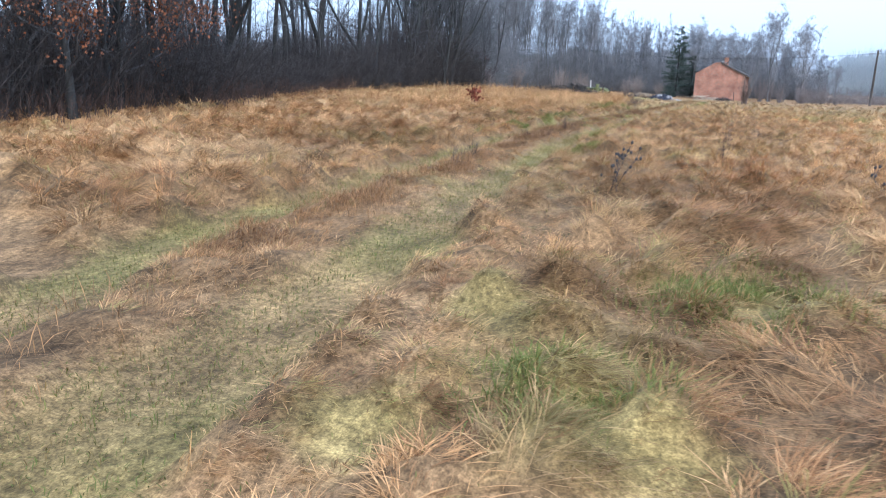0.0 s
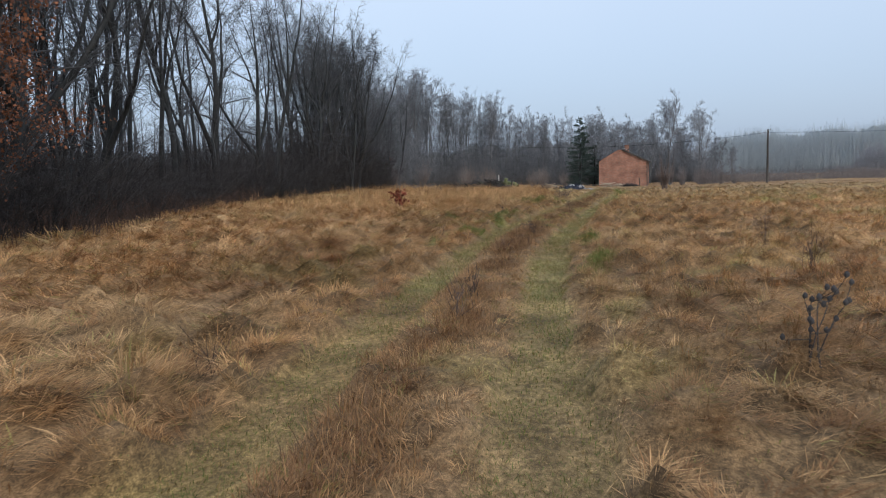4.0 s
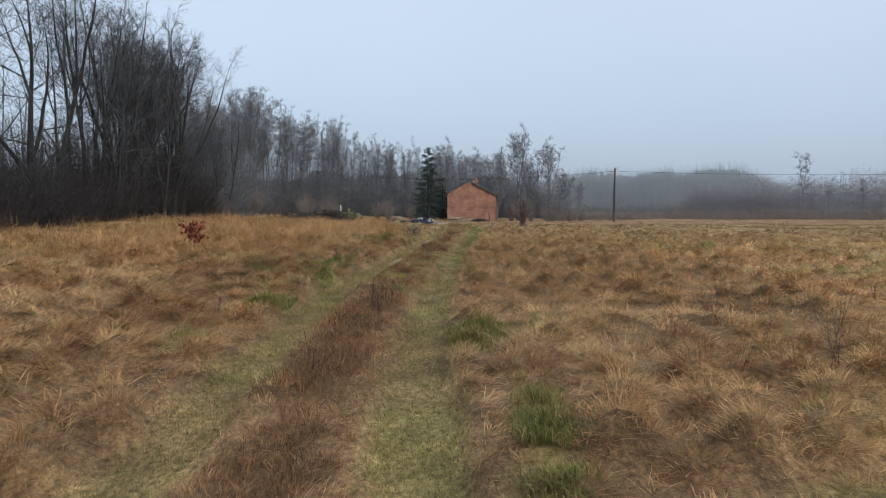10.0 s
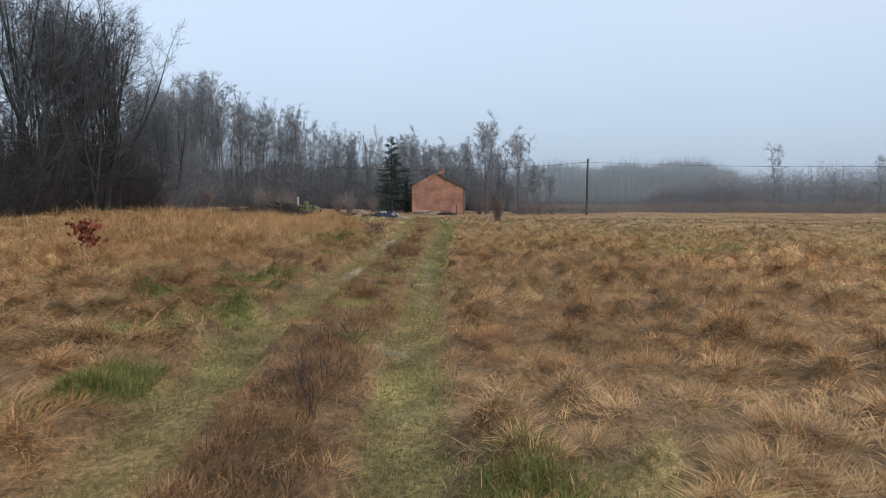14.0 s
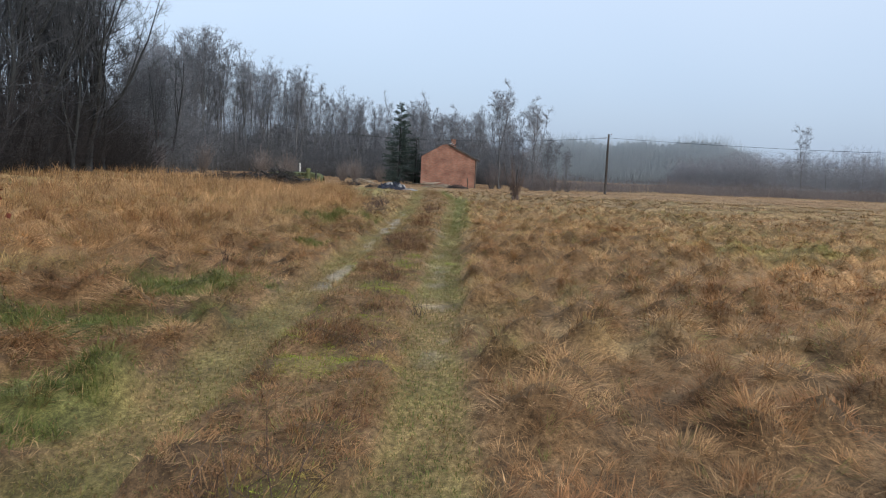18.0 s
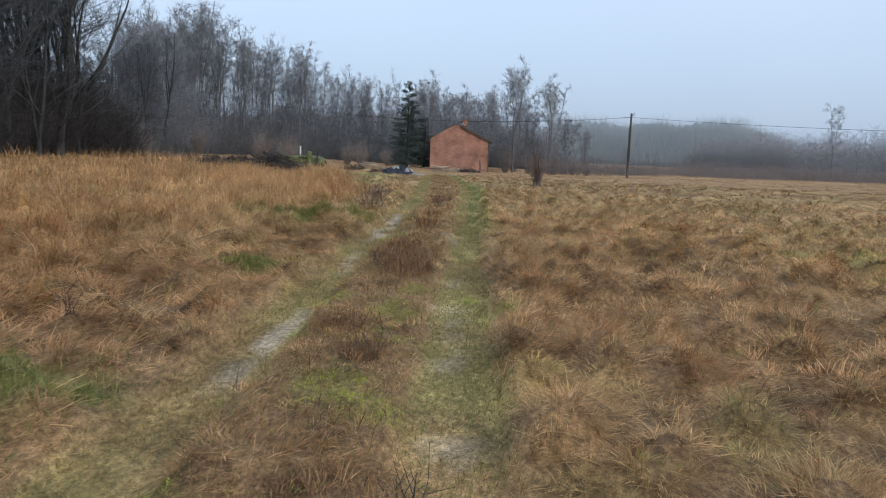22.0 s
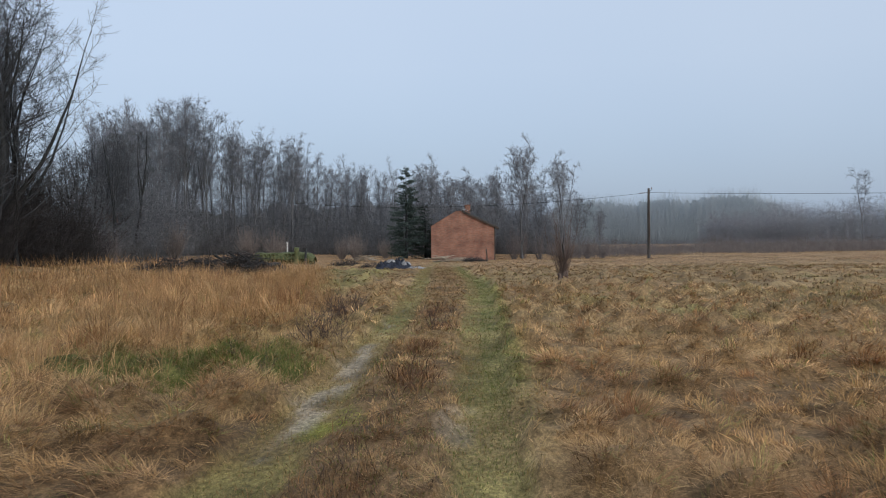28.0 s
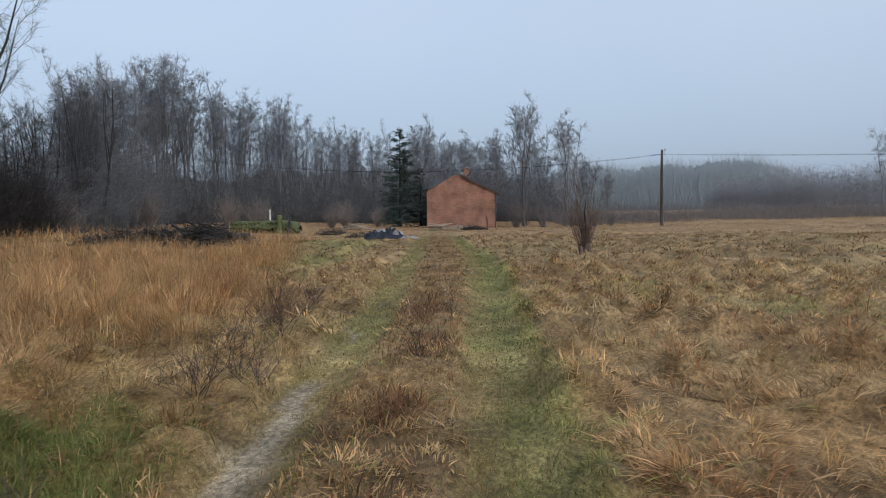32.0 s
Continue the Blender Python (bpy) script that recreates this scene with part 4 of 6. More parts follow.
# scrub at the foot of the treeline
sc_ = Tubes()
n_sc = 7000
s = rng.uniform(0, cum[-1] + 3, n_sc)
mx, my = np.interp(s, cum, ls[:, 0]) + rng.normal(0, 1.2, n_sc), np.interp(s, cum, ls[:, 1]) + rng.uniform(-4, 3, n_sc)
hh = rng.uniform(0.3, 1.0, n_sc) * (1.2 + 3.6 * fnoise(mx, my, 5.0, 207))
a = np.stack([mx, my, ground_z(mx, my) - 0.05], 1)
b = a + np.stack([rng.normal(0, 0.24, n_sc) * hh, rng.normal(0, 0.24, n_sc) * hh, hh], 1)
sc_.many(a, b, 0.02, 0.01, 3)
for _ in range(4):
    c = a + (b - a) * rng.uniform(0.2, 1, n_sc)[:, None]
    sc_.many(c, c + np.stack([rng.normal(0, 0.45, n_sc), rng.normal(0, 0.45, n_sc), rng.uniform(-0.1, 0.6, n_sc)], 1), 0.015, 0.008, 3)
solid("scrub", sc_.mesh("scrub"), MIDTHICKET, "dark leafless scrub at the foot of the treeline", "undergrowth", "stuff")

# crowded dark saplings where the near wood ends
es = Tubes()
n_es = 1500
my = rng.uniform(54, 82, n_es)
mx = np.interp(my, FOREST_Y, FOREST_X) + 0.8 - 9 * rng.uniform(0, 1, n_es) ** 1.3
hh = rng.uniform(0.3, 1.0, n_es) * np.interp(my, (54, 70, 82), (6.5, 6.5, 4.5))
a = np.stack([mx, my, ground_z(mx, my) - 0.05], 1)
b = a + np.stack([rng.normal(0, 0.2, n_es) * hh, rng.normal(0, 0.2, n_es) * hh, hh], 1)
es.many(a, b, 0.022, 0.008, 4)
for _ in range(9):
    c = a + (b - a) * rng.uniform(0.2, 1, n_es)[:, None]
    es.many(c, c + np.stack([rng.normal(0, 0.8, n_es), rng.normal(0, 0.8, n_es), rng.uniform(-0.2, 0.8, n_es)], 1), 0.013, 0.006, 3)
solid("saplings", es.mesh("saplings"), THICKET, "crowded dark leafless saplings at the end of the wood", "saplings", "stuff")


def ragged_wall(line, lo, hi, step, seed, thick=1.5):
    """A far wood as a bank with an uneven outline of many narrow crowns."""
    rg = np.random.default_rng(seed)
    p = np.array(line, float)
    cu = np.concatenate([[0], np.cumsum(np.hypot(*np.diff(p, axis=0).T))])
    ss = np.arange(0, cu[-1], step)
    x, y = np.interp(ss, cu, p[:, 0]), np.interp(ss, cu, p[:, 1])
    h = lo + (hi - lo) * fnoise(ss, ss * 0 + seed, 22 * step, seed) + rg.uniform(-0.06, 0.06, len(ss)) * hi + 0.05 * hi * vnoise(ss, ss * 0, 2.5 * step, seed + 2)
    h = h * (0.25 + 0.75 * sstep(0, 16, ss) * (0.45 + 0.55 * sstep(0, 14, cu[-1] - ss)))
    d = np.gradient(np.stack([x, y], 1), axis=0)
    d /= np.linalg.norm(d, axis=1)[:, None]
    pos = np.stack([x, y], 1)
    rows = [np.concatenate([pos, np.full((len(ss), 1), -2.0)], 1), np.concatenate([pos, np.full((len(ss), 1), 0.12 * lo)], 1), np.concatenate([pos, h[:, None]], 1),
            np.concatenate([pos + np.stack([-d[:, 1], d[:, 0]], 1) * thick, np.full((len(ss), 1), -2.0)], 1)]
    v = np.concatenate(rows)
    n = len(ss)
    i = np.arange(n - 1)
    return mesh_np("backdrop", v, [np.concatenate([np.stack([i + k * n, i + 1 + k * n, i + 1 + (k + 1) * n, i + (k + 1) * n], 1) for k in range(3)])]), (x, y, h)


# woods that close the place far off
bank, _ = ragged_wall(((-62, -60), (-66, 20), (-70, 80), (-62, 130), (-40, 150), (-10, 152), (14, 150)), 4.5, 8.5, 0.30, 5)
solid("backdrop_wood", bank, DEEPWOOD, "dim bank of trees far inside the wood, haze in its colour", "woodland", "structure")
FAR1 = ((10, 258), (31, 256), (60, 250), (88, 247))
bank, (bx, by, bh) = ragged_wall(FAR1, 9.6, 13.2, 0.5, 9)
solid("backdrop_far_wood", bank, FARBANK, "far wood with blue-grey mist painted into its colour", "woodland", "structure")
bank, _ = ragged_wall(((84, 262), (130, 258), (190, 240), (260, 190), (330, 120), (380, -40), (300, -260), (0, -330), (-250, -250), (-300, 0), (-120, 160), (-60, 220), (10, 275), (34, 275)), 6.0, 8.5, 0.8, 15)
solid("backdrop_woods_around", bank, FARBANK, "woods round the wide meadow, mist painted into their colour", "woodland", "structure")
ft = Tubes()
n_ft = 16000
k = rng.integers(0, len(bx), n_ft)
a = np.stack([bx[k] + rng.uniform(-1, 1, n_ft), by[k] - rng.uniform(0, 6, n_ft), np.zeros(n_ft) - 0.5], 1)
a[:, 2] = bh[k] * rng.uniform(0.02, 0.95, n_ft)
b = a.copy()
b[:, 2] = np.minimum(a[:, 2] + rng.uniform(1.5, 5.0, n_ft), bh[k] * rng.uniform(0.90, 1.24, n_ft))
b[:, :2] += rng.normal(0, 0.5, (n_ft, 2))
ft.many(a, b, 0.022, 0.012, 3)
solid("far_treetops", ft.mesh("far_treetops"), HAZETOPS, "thin tree tops of the far wood, mist in their pale colour", "woodland", "stuff")

# ---- trees and bushes round the house ----
alder = grown_tree(303, 12.0, 0.10, 6, 0.05, 13, 6, 7, 0.25, 0.36, 0.32, 1.6, 0.2, 0.0, 0.04)
al = plant(alder, 5.5, 110.5, "tall leafless alder with dark cones in its crown", "tree", "alders by the house", HAZEBARK, HAZETWIG, "alder_tree")
part("cone_foliage", leaves(alder[2][alder[2][:, 2] > 4.5][::6], 1, 0.09, 31, 0.4, 0.10), CONE, al, "clusters of small dark alder cones")
for x, y, sc, rz in ((9.3, 110.0, 0.87, 130), (11.6, 113, 0.55, 250), (7.4, 113, 0.6, 200), (13.4, 111, 0.42, 310), (-4.5, 113.5, 0.88, 20), (-0.6, 124, 0.84, 310), (2.6, 126, 0.86, 75), (-2.6, 122, 0.80, 175)):
    ob = copy_thing(al, pose(x, y, gz(x, y), 0, 0, rz))
    ob.scale = (sc, sc, sc)


def spruce(seed, height, width):
    rg = np.random.default_rng(seed)
    tr, nd = Tubes(), Tubes()
    tr.add([(0, 0, -0.1), (0, 0, height * 0.5), (0.03, 0, height)], (0.16, 0.09, 0.012), 7)
    a, b = [], []
    z = 0.35
    while z < height - 0.15:
        f = 1 - z / height
        n = 7 if f > 0.3 else 4
        for i in range(n):
            az = rg.uniform(0, 6.28)
            ln = width * (f ** 0.6) * rg.uniform(0.4, 1.2) + 0.12
            d = np.array([math.cos(az), math.sin(az), rg.uniform(-0.35, 0.05) * f + 0.25 * (1 - f)])
            pts = wander((0, 0, z), d, ln, 3, 0.06, 0.03, rg)
            tr.add(pts, (0.02, 0.014, 0.01, 0.005), 3)
            m = int(6 + 22 * ln)
            w = rg.uniform(0.15, 1.0, m) * 2.99
            c = pts[w.astype(int)] + (pts[w.astype(int) + 1] - pts[w.astype(int)]) * (w % 1)[:, None]
            e = d * 0.6 + rg.normal(0, 0.6, (m, 3)) + np.array([0, 0, -0.5])
            e /= np.linalg.norm(e, axis=1)[:, None]
            a.append(c)
            b.append(c + e * rg.uniform(0.12, 0.34, (m, 1)))
        z += 0.26
    nd.many(np.concatenate(a), np.concatenate(b), 0.035, 0.010, 3)
    return tr.mesh("trunk"), nd.mesh("needles")


sp = spruce(41, 9.8, 2.3)
spruce_ob = thing("spruce_tree", -6.6, 112.5, gz(-6.6, 112.5), "dark green narrow spruce beside the brick house", "tree")
part("trunk", sp[0], BARK, spruce_ob)
part("needle_foliage", sp[1], NEEDLE, spruce_ob, "dark green drooping needle sprays")

ob = copy_thing(spruce_ob, pose(-4.7, 113.5, gz(-4.7, 113.5), 0, 0, 130))
ob.scale = (0.75, 0.75, 0.6)


def shrub(seed, height, width, stems, twigs, r=0.012):
    rg = np.random.default_rng(seed)
    t = Tubes()
    a, b = [], []
    for _ in range(stems):
        az, out = rg.uniform(0, 6.28), rg.uniform(0.05, 1.0)
        d = np.array([math.cos(az) * out * width / height, math.sin(az) * out * width / height, 1.0])
        p0 = (math.cos(az) * 0.12 * out * width, math.sin(az) * 0.12 * out * width, -0.05)
        pts = wander(p0, d / np.linalg.norm(d), height * rg.uniform(0.55, 1.05) * (1.05 - 0.25 * out), 4, 0.09, 0.06, rg)
        t.add(pts, np.linspace(r * rg.uniform(0.7, 1.4), 0.003, 5), 4)
        for _ in range(twigs):
            w = rg.uniform(0.25, 1.0) * 3.99
            c = pts[int(w)] + (pts[int(w) + 1] - pts[int(w)]) * (w - int(w))
            e = (pts[-1] - pts[0]) / np.linalg.norm(pts[-1] - pts[0]) + rg.normal(0, 0.45, 3)
            a.append(c)
            b.append(c + e * rg.uniform(0.08, 0.22) * height * 0.6)
    t.many(np.array(a), np.array(b), r * 0.4, r * 0.18, 3)
    return t.mesh("stems")


# the single bush in the open meadow, cut back to a stump with new shoots
bush = thing("willow_bush", 4.99, 61.44, gz(4.99, 61.44), "leafless willow bush with upright shoots from a dark stump", "bush")
st = Tubes()
rgb = np.random.default_rng(77)
for i in range(11):
    az = i * 0.93
    ht = 0.10 + 0.2 * rgb.uniform()
    st.add([(0.10 * math.cos(az), 0.10 * math.sin(az), -0.08), (0.12 * math.cos(az), 0.11 * math.sin(az), ht * 0.5), (0.14 * math.cos(az) + 0.04 * rgb.normal(), 0.13 * math.sin(az), ht)], (0.085, 0.07, 0.045), 7, True)
part("stump", st.mesh("stump"), BRUSH, bush, "dark knotty stump")
part("bare_growth", shrub(51, 1.5, 0.6, 45, 9, 0.010), BRUSH, bush, "thin upright brown shoots")
part("long_growth", shrub(52, 3.0, 1.0, 17, 9, 0.014), BRUSH, bush, "long thin brown shoots")
dw = Tubes()
dw.add([(0, 0.1, -0.05), (0.05, 0.1, 0.7), (0.0, 0.12, 1.2), (0.06, 0.1, 1.6)], (0.045, 0.035, 0.022, 0.01), 6)
part("dead_limb", dw.mesh("dead_limb"), BARK, bush)

# rounded shrubs before the treeline, and low scrub by the house
round_shrub = shrub(61, 3.0, 2.0, 130, 14, 0.014)
shrub_a = thing("round_shrub", -17.2, 101, gz(-17.2, 101), "rounded brown leafless shrub before the treeline, paled by haze in its colour", "bush", "rounded shrubs")
part("bare_growth", round_shrub, HAZEBRUSH, shrub_a)
for x, y, sc, rz in ((-11.0, 107, 0.95, 50), (-13.0, 110, 0.8, 190), (-21, 104, 1.1, 280), (-25.5, 98, 1.15, 120), (-8.8, 112, 0.7, 20)):
    ob = copy_thing(shrub_a, pose(x, y, gz(x, y), 0, 0, rz))
    ob.scale = (sc, sc, sc)
dark_shrub = shrub(62, 2.6, 1.6, 70, 9, 0.013)
shrub_b = thing("dark_shrub", 7.0, 106.5, gz(7.0, 106.5), "dense dark brown thicket bush behind the house, haze greyed into its colour", "bush", "thicket bushes")
part("bare_growth", dark_shrub, HAZESCRUB, shrub_b)
for x, y, sc, rz in ((4.6, 108, 1.2, 60), (9.6, 107, 1.1, 140), (11.8, 108.5, 0.95, 230), (13.5, 109.5, 0.7, 310), (5.6, 112, 1.3, 15), (-27.5, 88, 1.3, 70), (-25.2, 80, 1.25, 160), (-30, 93, 1.5, 222), (-24.6, 85.5, 1.0, 33), (-31, 99, 1.4, 133)):
    ob = copy_thing(shrub_b, pose(x, y, gz(x, y), 0, 0, rz))
    ob.scale = (sc, sc, sc)

# tall dark thickets at the near wood's end
thick_shrub = thing("thicket_bush", -23.5, 73.5, gz(-23.5, 73.5), "tall dark tangled thicket at the wood's end", "bush", "thickets at the wood's end")
part("bare_growth", shrub(63, 5.6, 2.6, 90, 16, 0.020), THICKET, thick_shrub)
for x, y, sc, rz in ((-25.4, 77.5, 1.05, 70), (-22.2, 69.6, 0.85, 160), (-27.4, 80.5, 1.0, 250), (-26.2, 73.2, 1.2, 20), (-29.4, 84, 0.95, 310), (-24.4, 80.4, 0.7, 120), (-21.6, 65.5, 0.8, 200), (-30.6, 88.5, 0.8, 45)):
    ob = copy_thing(thick_shrub, pose(x, y, gz(x, y), 0, 0, rz))
    ob.scale = (sc, sc, sc)

# scrub and reeds along the far side of the meadow
hb = Tubes()
n_hb = 26000
hx = rng.uniform(9, 130, n_hb)
hy = np.interp(hx, (9, 16, 40, 130), (114, 120, 130, 152)) + rng.uniform(-6, 14, n_hb)
keep_ = rng.uniform(0, 1, n_hb) < (0.25 + 0.75 * sstep(0.38, 0.58, fnoise(hx, hy, 5.0, 86)))
hx, hy = hx[keep_], hy[keep_]
n_hb = len(hx)
hh = rng.uniform(0.3, 1.1, n_hb) * (0.6 + 1.7 * vnoise(hx, hy, 4, 88))
a = np.stack([hx, hy, ground_z(hx, hy) - 0.05], 1)
b = a + np.stack([rng.normal(0, 0.2, n_hb), rng.normal(0, 0.2, n_hb), hh], 1)
hb.many(a, b, 0.014, 0.006, 3)
for _ in range(3):
    c = a + (b - a) * rng.uniform(0.2, 1, n_hb)[:, None]
    hb.many(c, c + np.stack([rng.normal(0, 0.25, n_hb), rng.normal(0, 0.25, n_hb), rng.uniform(0.05, 0.45, n_hb)], 1), 0.011, 0.006, 3)
solid("field_edge_scrub", hb.mesh("field_edge_scrub"), HAZESCRUB, "low reddish-brown scrub along the meadow's far edge, haze greyed into its colour", "scrub", "stuff")

# birches and young woods to the right, the mist put into their colours
birch = grown_tree(401, 10.5, 0.09, 1, 0.4, 20, 6, 6, 0.17, 0.2, 0.22, 1.5, 0.15, 0.35)
bi = plant(birch, 50, 133.4, "leafless birch standing alone, mist in its pale colour", "tree", "birches in the mist", HAZEBARK, HAZETWIG, "birch_tree")
for x, y, sc, rz in ((61, 138, 0.62, 70), (66, 134, 0.85, 200), (72, 140, 0.8, 310), (78, 138, 0.95, 40), (84, 143, 0.9, 140), (90, 139, 1.0, 260), (57, 141, 0.55, 20), (97, 144, 1.0, 90), (104, 140, 0.95, 190)):
    ob = copy_thing(bi, pose(x, y, gz(x, y), 0, 0, rz))
    ob.scale = (sc, sc, sc)
yw = Tubes()
n_yw = 6000
wx = rng.uniform(45, 135, n_yw)
wy = np.interp(wx, (45, 60, 135), (180, 168, 150)) + rng.uniform(0, 14, n_yw)
hh = rng.uniform(0.5, 1.08, n_yw) * np.interp(wx, (34, 50, 70, 135), (4.5, 7.5, 8.5, 12.0)) * (0.7 + 0.5 * vnoise(wx, wy, 7, 91))
a = np.stack([wx, wy, ground_z(wx, wy) - 0.05], 1)
b = a + np.stack([rng.normal(0, 0.3, n_yw), rng.normal(0, 0.3, n_yw), hh], 1)
yw.many(a, b, 0.013, 0.007, 3)
for _ in range(9):
    c = a + (b - a) * rng.uniform(0.15, 1, n_yw)[:, None]
    yw.many(c, c + np.stack([rng.normal(0, 0.8, n_yw), rng.normal(0, 0.8, n_yw), rng.uniform(-0.2, 1.1, n_yw)], 1), 0.019, 0.009, 3)
solid("young_wood", yw.mesh("young_wood"), MISTWOOD, "young wood on the meadow's far side, mist in its colour", "woodland", "stuff")

# ---- the brick house ----
HY0, HZ = 105.6, -0.42
house = thing("brick_house", -0.35, HY0, HZ, "small old red brick house with a blind gable and sagging roof", "house")


def slab(poly, y0, y1, name, mat, parent, label=""):
    """An upright wall with that outline in x and z, thick from y0 to y1."""
    bm = bmesh.new()
    f = bm.faces.new([bm.verts.new((x, y0, z)) for x, z in poly])
    r = bmesh.ops.extrude_face_region(bm, geom=[f])
    bmesh.ops.translate(bm, verts=[v for v in r["geom"] if isinstance(v, bmesh.types.BMVert)], vec=(0, y1 - y0, 0))
    bmesh.ops.recalc_face_normals(bm, faces=bm.faces)
    return part(name, bm, mat, parent, label)


gable = [(-3.07, -0.2), (3.07, -0.2), (3.07, 3.28), (0.62, 4.55), (-0.25, 4.80), (-0.72, 4.74), (-3.07, 3.36)]
front = slab(gable, 0, 0.3, "front_wall", BRICK, house, "blind red brick gable wall")
slab(gable, 8.2, 8.5, "back_wall", BRICK, house)
for nm, x0 in (("side_wall", -3.07), ("side_wall", 2.77)):
    bm = bmesh.new()
    box(bm, x0 + 0.15, 4.25, 1.5, 0.3, 7.9, 3.4)
    part(nm, bm, BRICK, house)
# bricked-up openings and a string of coarser brick
for cx, cz, sx, sz in ((-1.1, 1.35, 1.9, 1.25), (1.35, 1.3, 0.95, 1.7)):
    bm = bmesh.new()
    box(bm, cx, 0.0, cz, sx, 0.03, sz)
    part("bricked_up_opening", bm, BRICK, front, "coarser brick filling an old opening")
for z in (2.55, 2.85):
    bm = bmesh.new()
    box(bm, 0.0, -0.005, z, 6.1, 0.03, 0.07)
    part("brick_course", bm, BRICK, front)
bm = bmesh.new()
box(bm, 0, 0.1, -0.08, 6.3, 0.5, 0.3)
part("plinth", bm, noisy("grey_concrete", (0.16, 0.155, 0.15), (0.34, 0.33, 0.31), 3, 0.9, 0.4), house, "grey concrete plinth")


def roof_slab(x0, z0, x1, z1, y0, y1, thick, name, label):
    bm = bmesh.new()
    n = Vector((-(z1 - z0), 0, x1 - x0)).normalized() * thick
    if n.z < 0:
        n.negate()
    steps = 8
    rows = []
    for i in range(steps + 1):
        y = y0 + (y1 - y0) * i / steps
        sag = -0.10 * math.sin(math.pi * i / steps)
        rows.append([bm.verts.new((x0, y, z0 + sag)), bm.verts.new((x1, y, z1 + sag)), bm.verts.new((x1 + n.x, y, z1 + n.z + sag)), bm.verts.new((x0 + n.x, y, z0 + n.z + sag))])
    for a_, b_ in zip(rows, rows[1:]):
        for k_ in range(4):
            bm.faces.new((a_[k_], a_[(k_ + 1) % 4], b_[(k_ + 1) % 4], b_[k_]))
    bm.faces.new(rows[0][::-1])
    bm.faces.new(rows[-1])
    bmesh.ops.recalc_face_normals(bm, faces=bm.faces)
    return part(name, bm, ROOFING, house, label)


roof_r = roof_slab(-0.1, 4.80, 3.42, 3.10, -0.14, 8.7, 0.09, "roof_slope", "dark tar-paper roof slope with a worn edge")
roof_slab(-0.6, 4.78, -3.20, 3.31, 0.06, 8.7, 0.05, "roof_slope", "dark tar-paper roof slope")
bm = bmesh.new()
ang = math.atan2(3.10 - 4.80, 3.52)
box(bm, 1.66, -0.17, 3.90, 3.85, 0.035, 0.13, Matrix.Rotation(-ang, 4, "Y"))
part("barge_board", bm, DARKWOOD, roof_r, "dark weathered barge board")
chim = bmesh.new()
box(chim, 0.38, 2.4, 4.80, 0.52, 0.52, 1.2)
chimney = part("chimney", chim, BRICK, house, "crumbling red brick chimney")
bm = bmesh.new()
box(bm, 0.38, 2.4, 5.43, 0.60, 0.60, 0.10)
part("chimney_cap", bm, BRICK, chimney)
bm = bmesh.new()
box(bm, 0.36, 0.35, 4.86, 0.50, 0.5, 0.05, Matrix.Rotation(radians(25), 4, "Y"))
box(bm, 0.12, 0.3, 4.93, 0.42, 0.45, 0.04, Matrix.Rotation(radians(-20), 4, "Y"))
part("ridge_sheet", bm, ZINC, house, "loose pale zinc sheet on the ridge")
rgd = np.random.default_rng(5)
for i in range(9):
    bm = bmesh.new()
    box(bm, rgd.uniform(-0.35, 0.9), rgd.uniform(-0.12, 0.3), rgd.uniform(4.56, 4.92), rgd.uniform(0.15, 0.45), 0.25, 0.05, Matrix.Rotation(rgd.uniform(-0.7, 0.7), 4, "Y"))
    part("torn_roofing", bm, ROOFING, house)
bm = bmesh.new()
box(bm, 3.02, -0.02, 1.6, 0.10, 0.06, 3.2)
part("corner_post", bm, DARKWOOD, house, "dark board along the wall's edge")

def plank_heap(name, x, y, label, n, spread, length, mat, seed, high=0.4):
    ob = thing(name, x, y, gz(x, y), label, "debris")
    rg = np.random.default_rng(seed)
    for i in range(n):
        bm = bmesh.new()
        f = i / n
        box(bm, 0, 0, 0, length * rg.uniform(0.5, 1.1), rg.uniform(0.10, 0.2), rg.uniform(0.025, 0.05))
        p_ = part("plank", bm, mat, ob)
        p_.matrix_local = pose(rg.normal(0, spread * (1 - 0.6 * f)), rg.normal(0, spread * 0.35), 0.03 + high * f, rg.uniform(-8, 8), rg.uniform(-14, 14), rg.uniform(-50, 50))
    return ob


plank_heap("plank_heap", -1.9, 98.5, "heap of bleached planks before the house", 26, 0.75, 1.6, PALEWOOD, 3, 0.5)
plank_heap("plank_heap", -0.3, 100.5, "low heap of bleached planks and lath", 14, 0.6, 1.3, PALEWOOD, 4, 0.3)
plank_heap("rubble_heap", -9.6, 103.5, "heap of pale boards and broken slabs", 24, 0.85, 1.3, PALEWOOD, 6, 0.5)


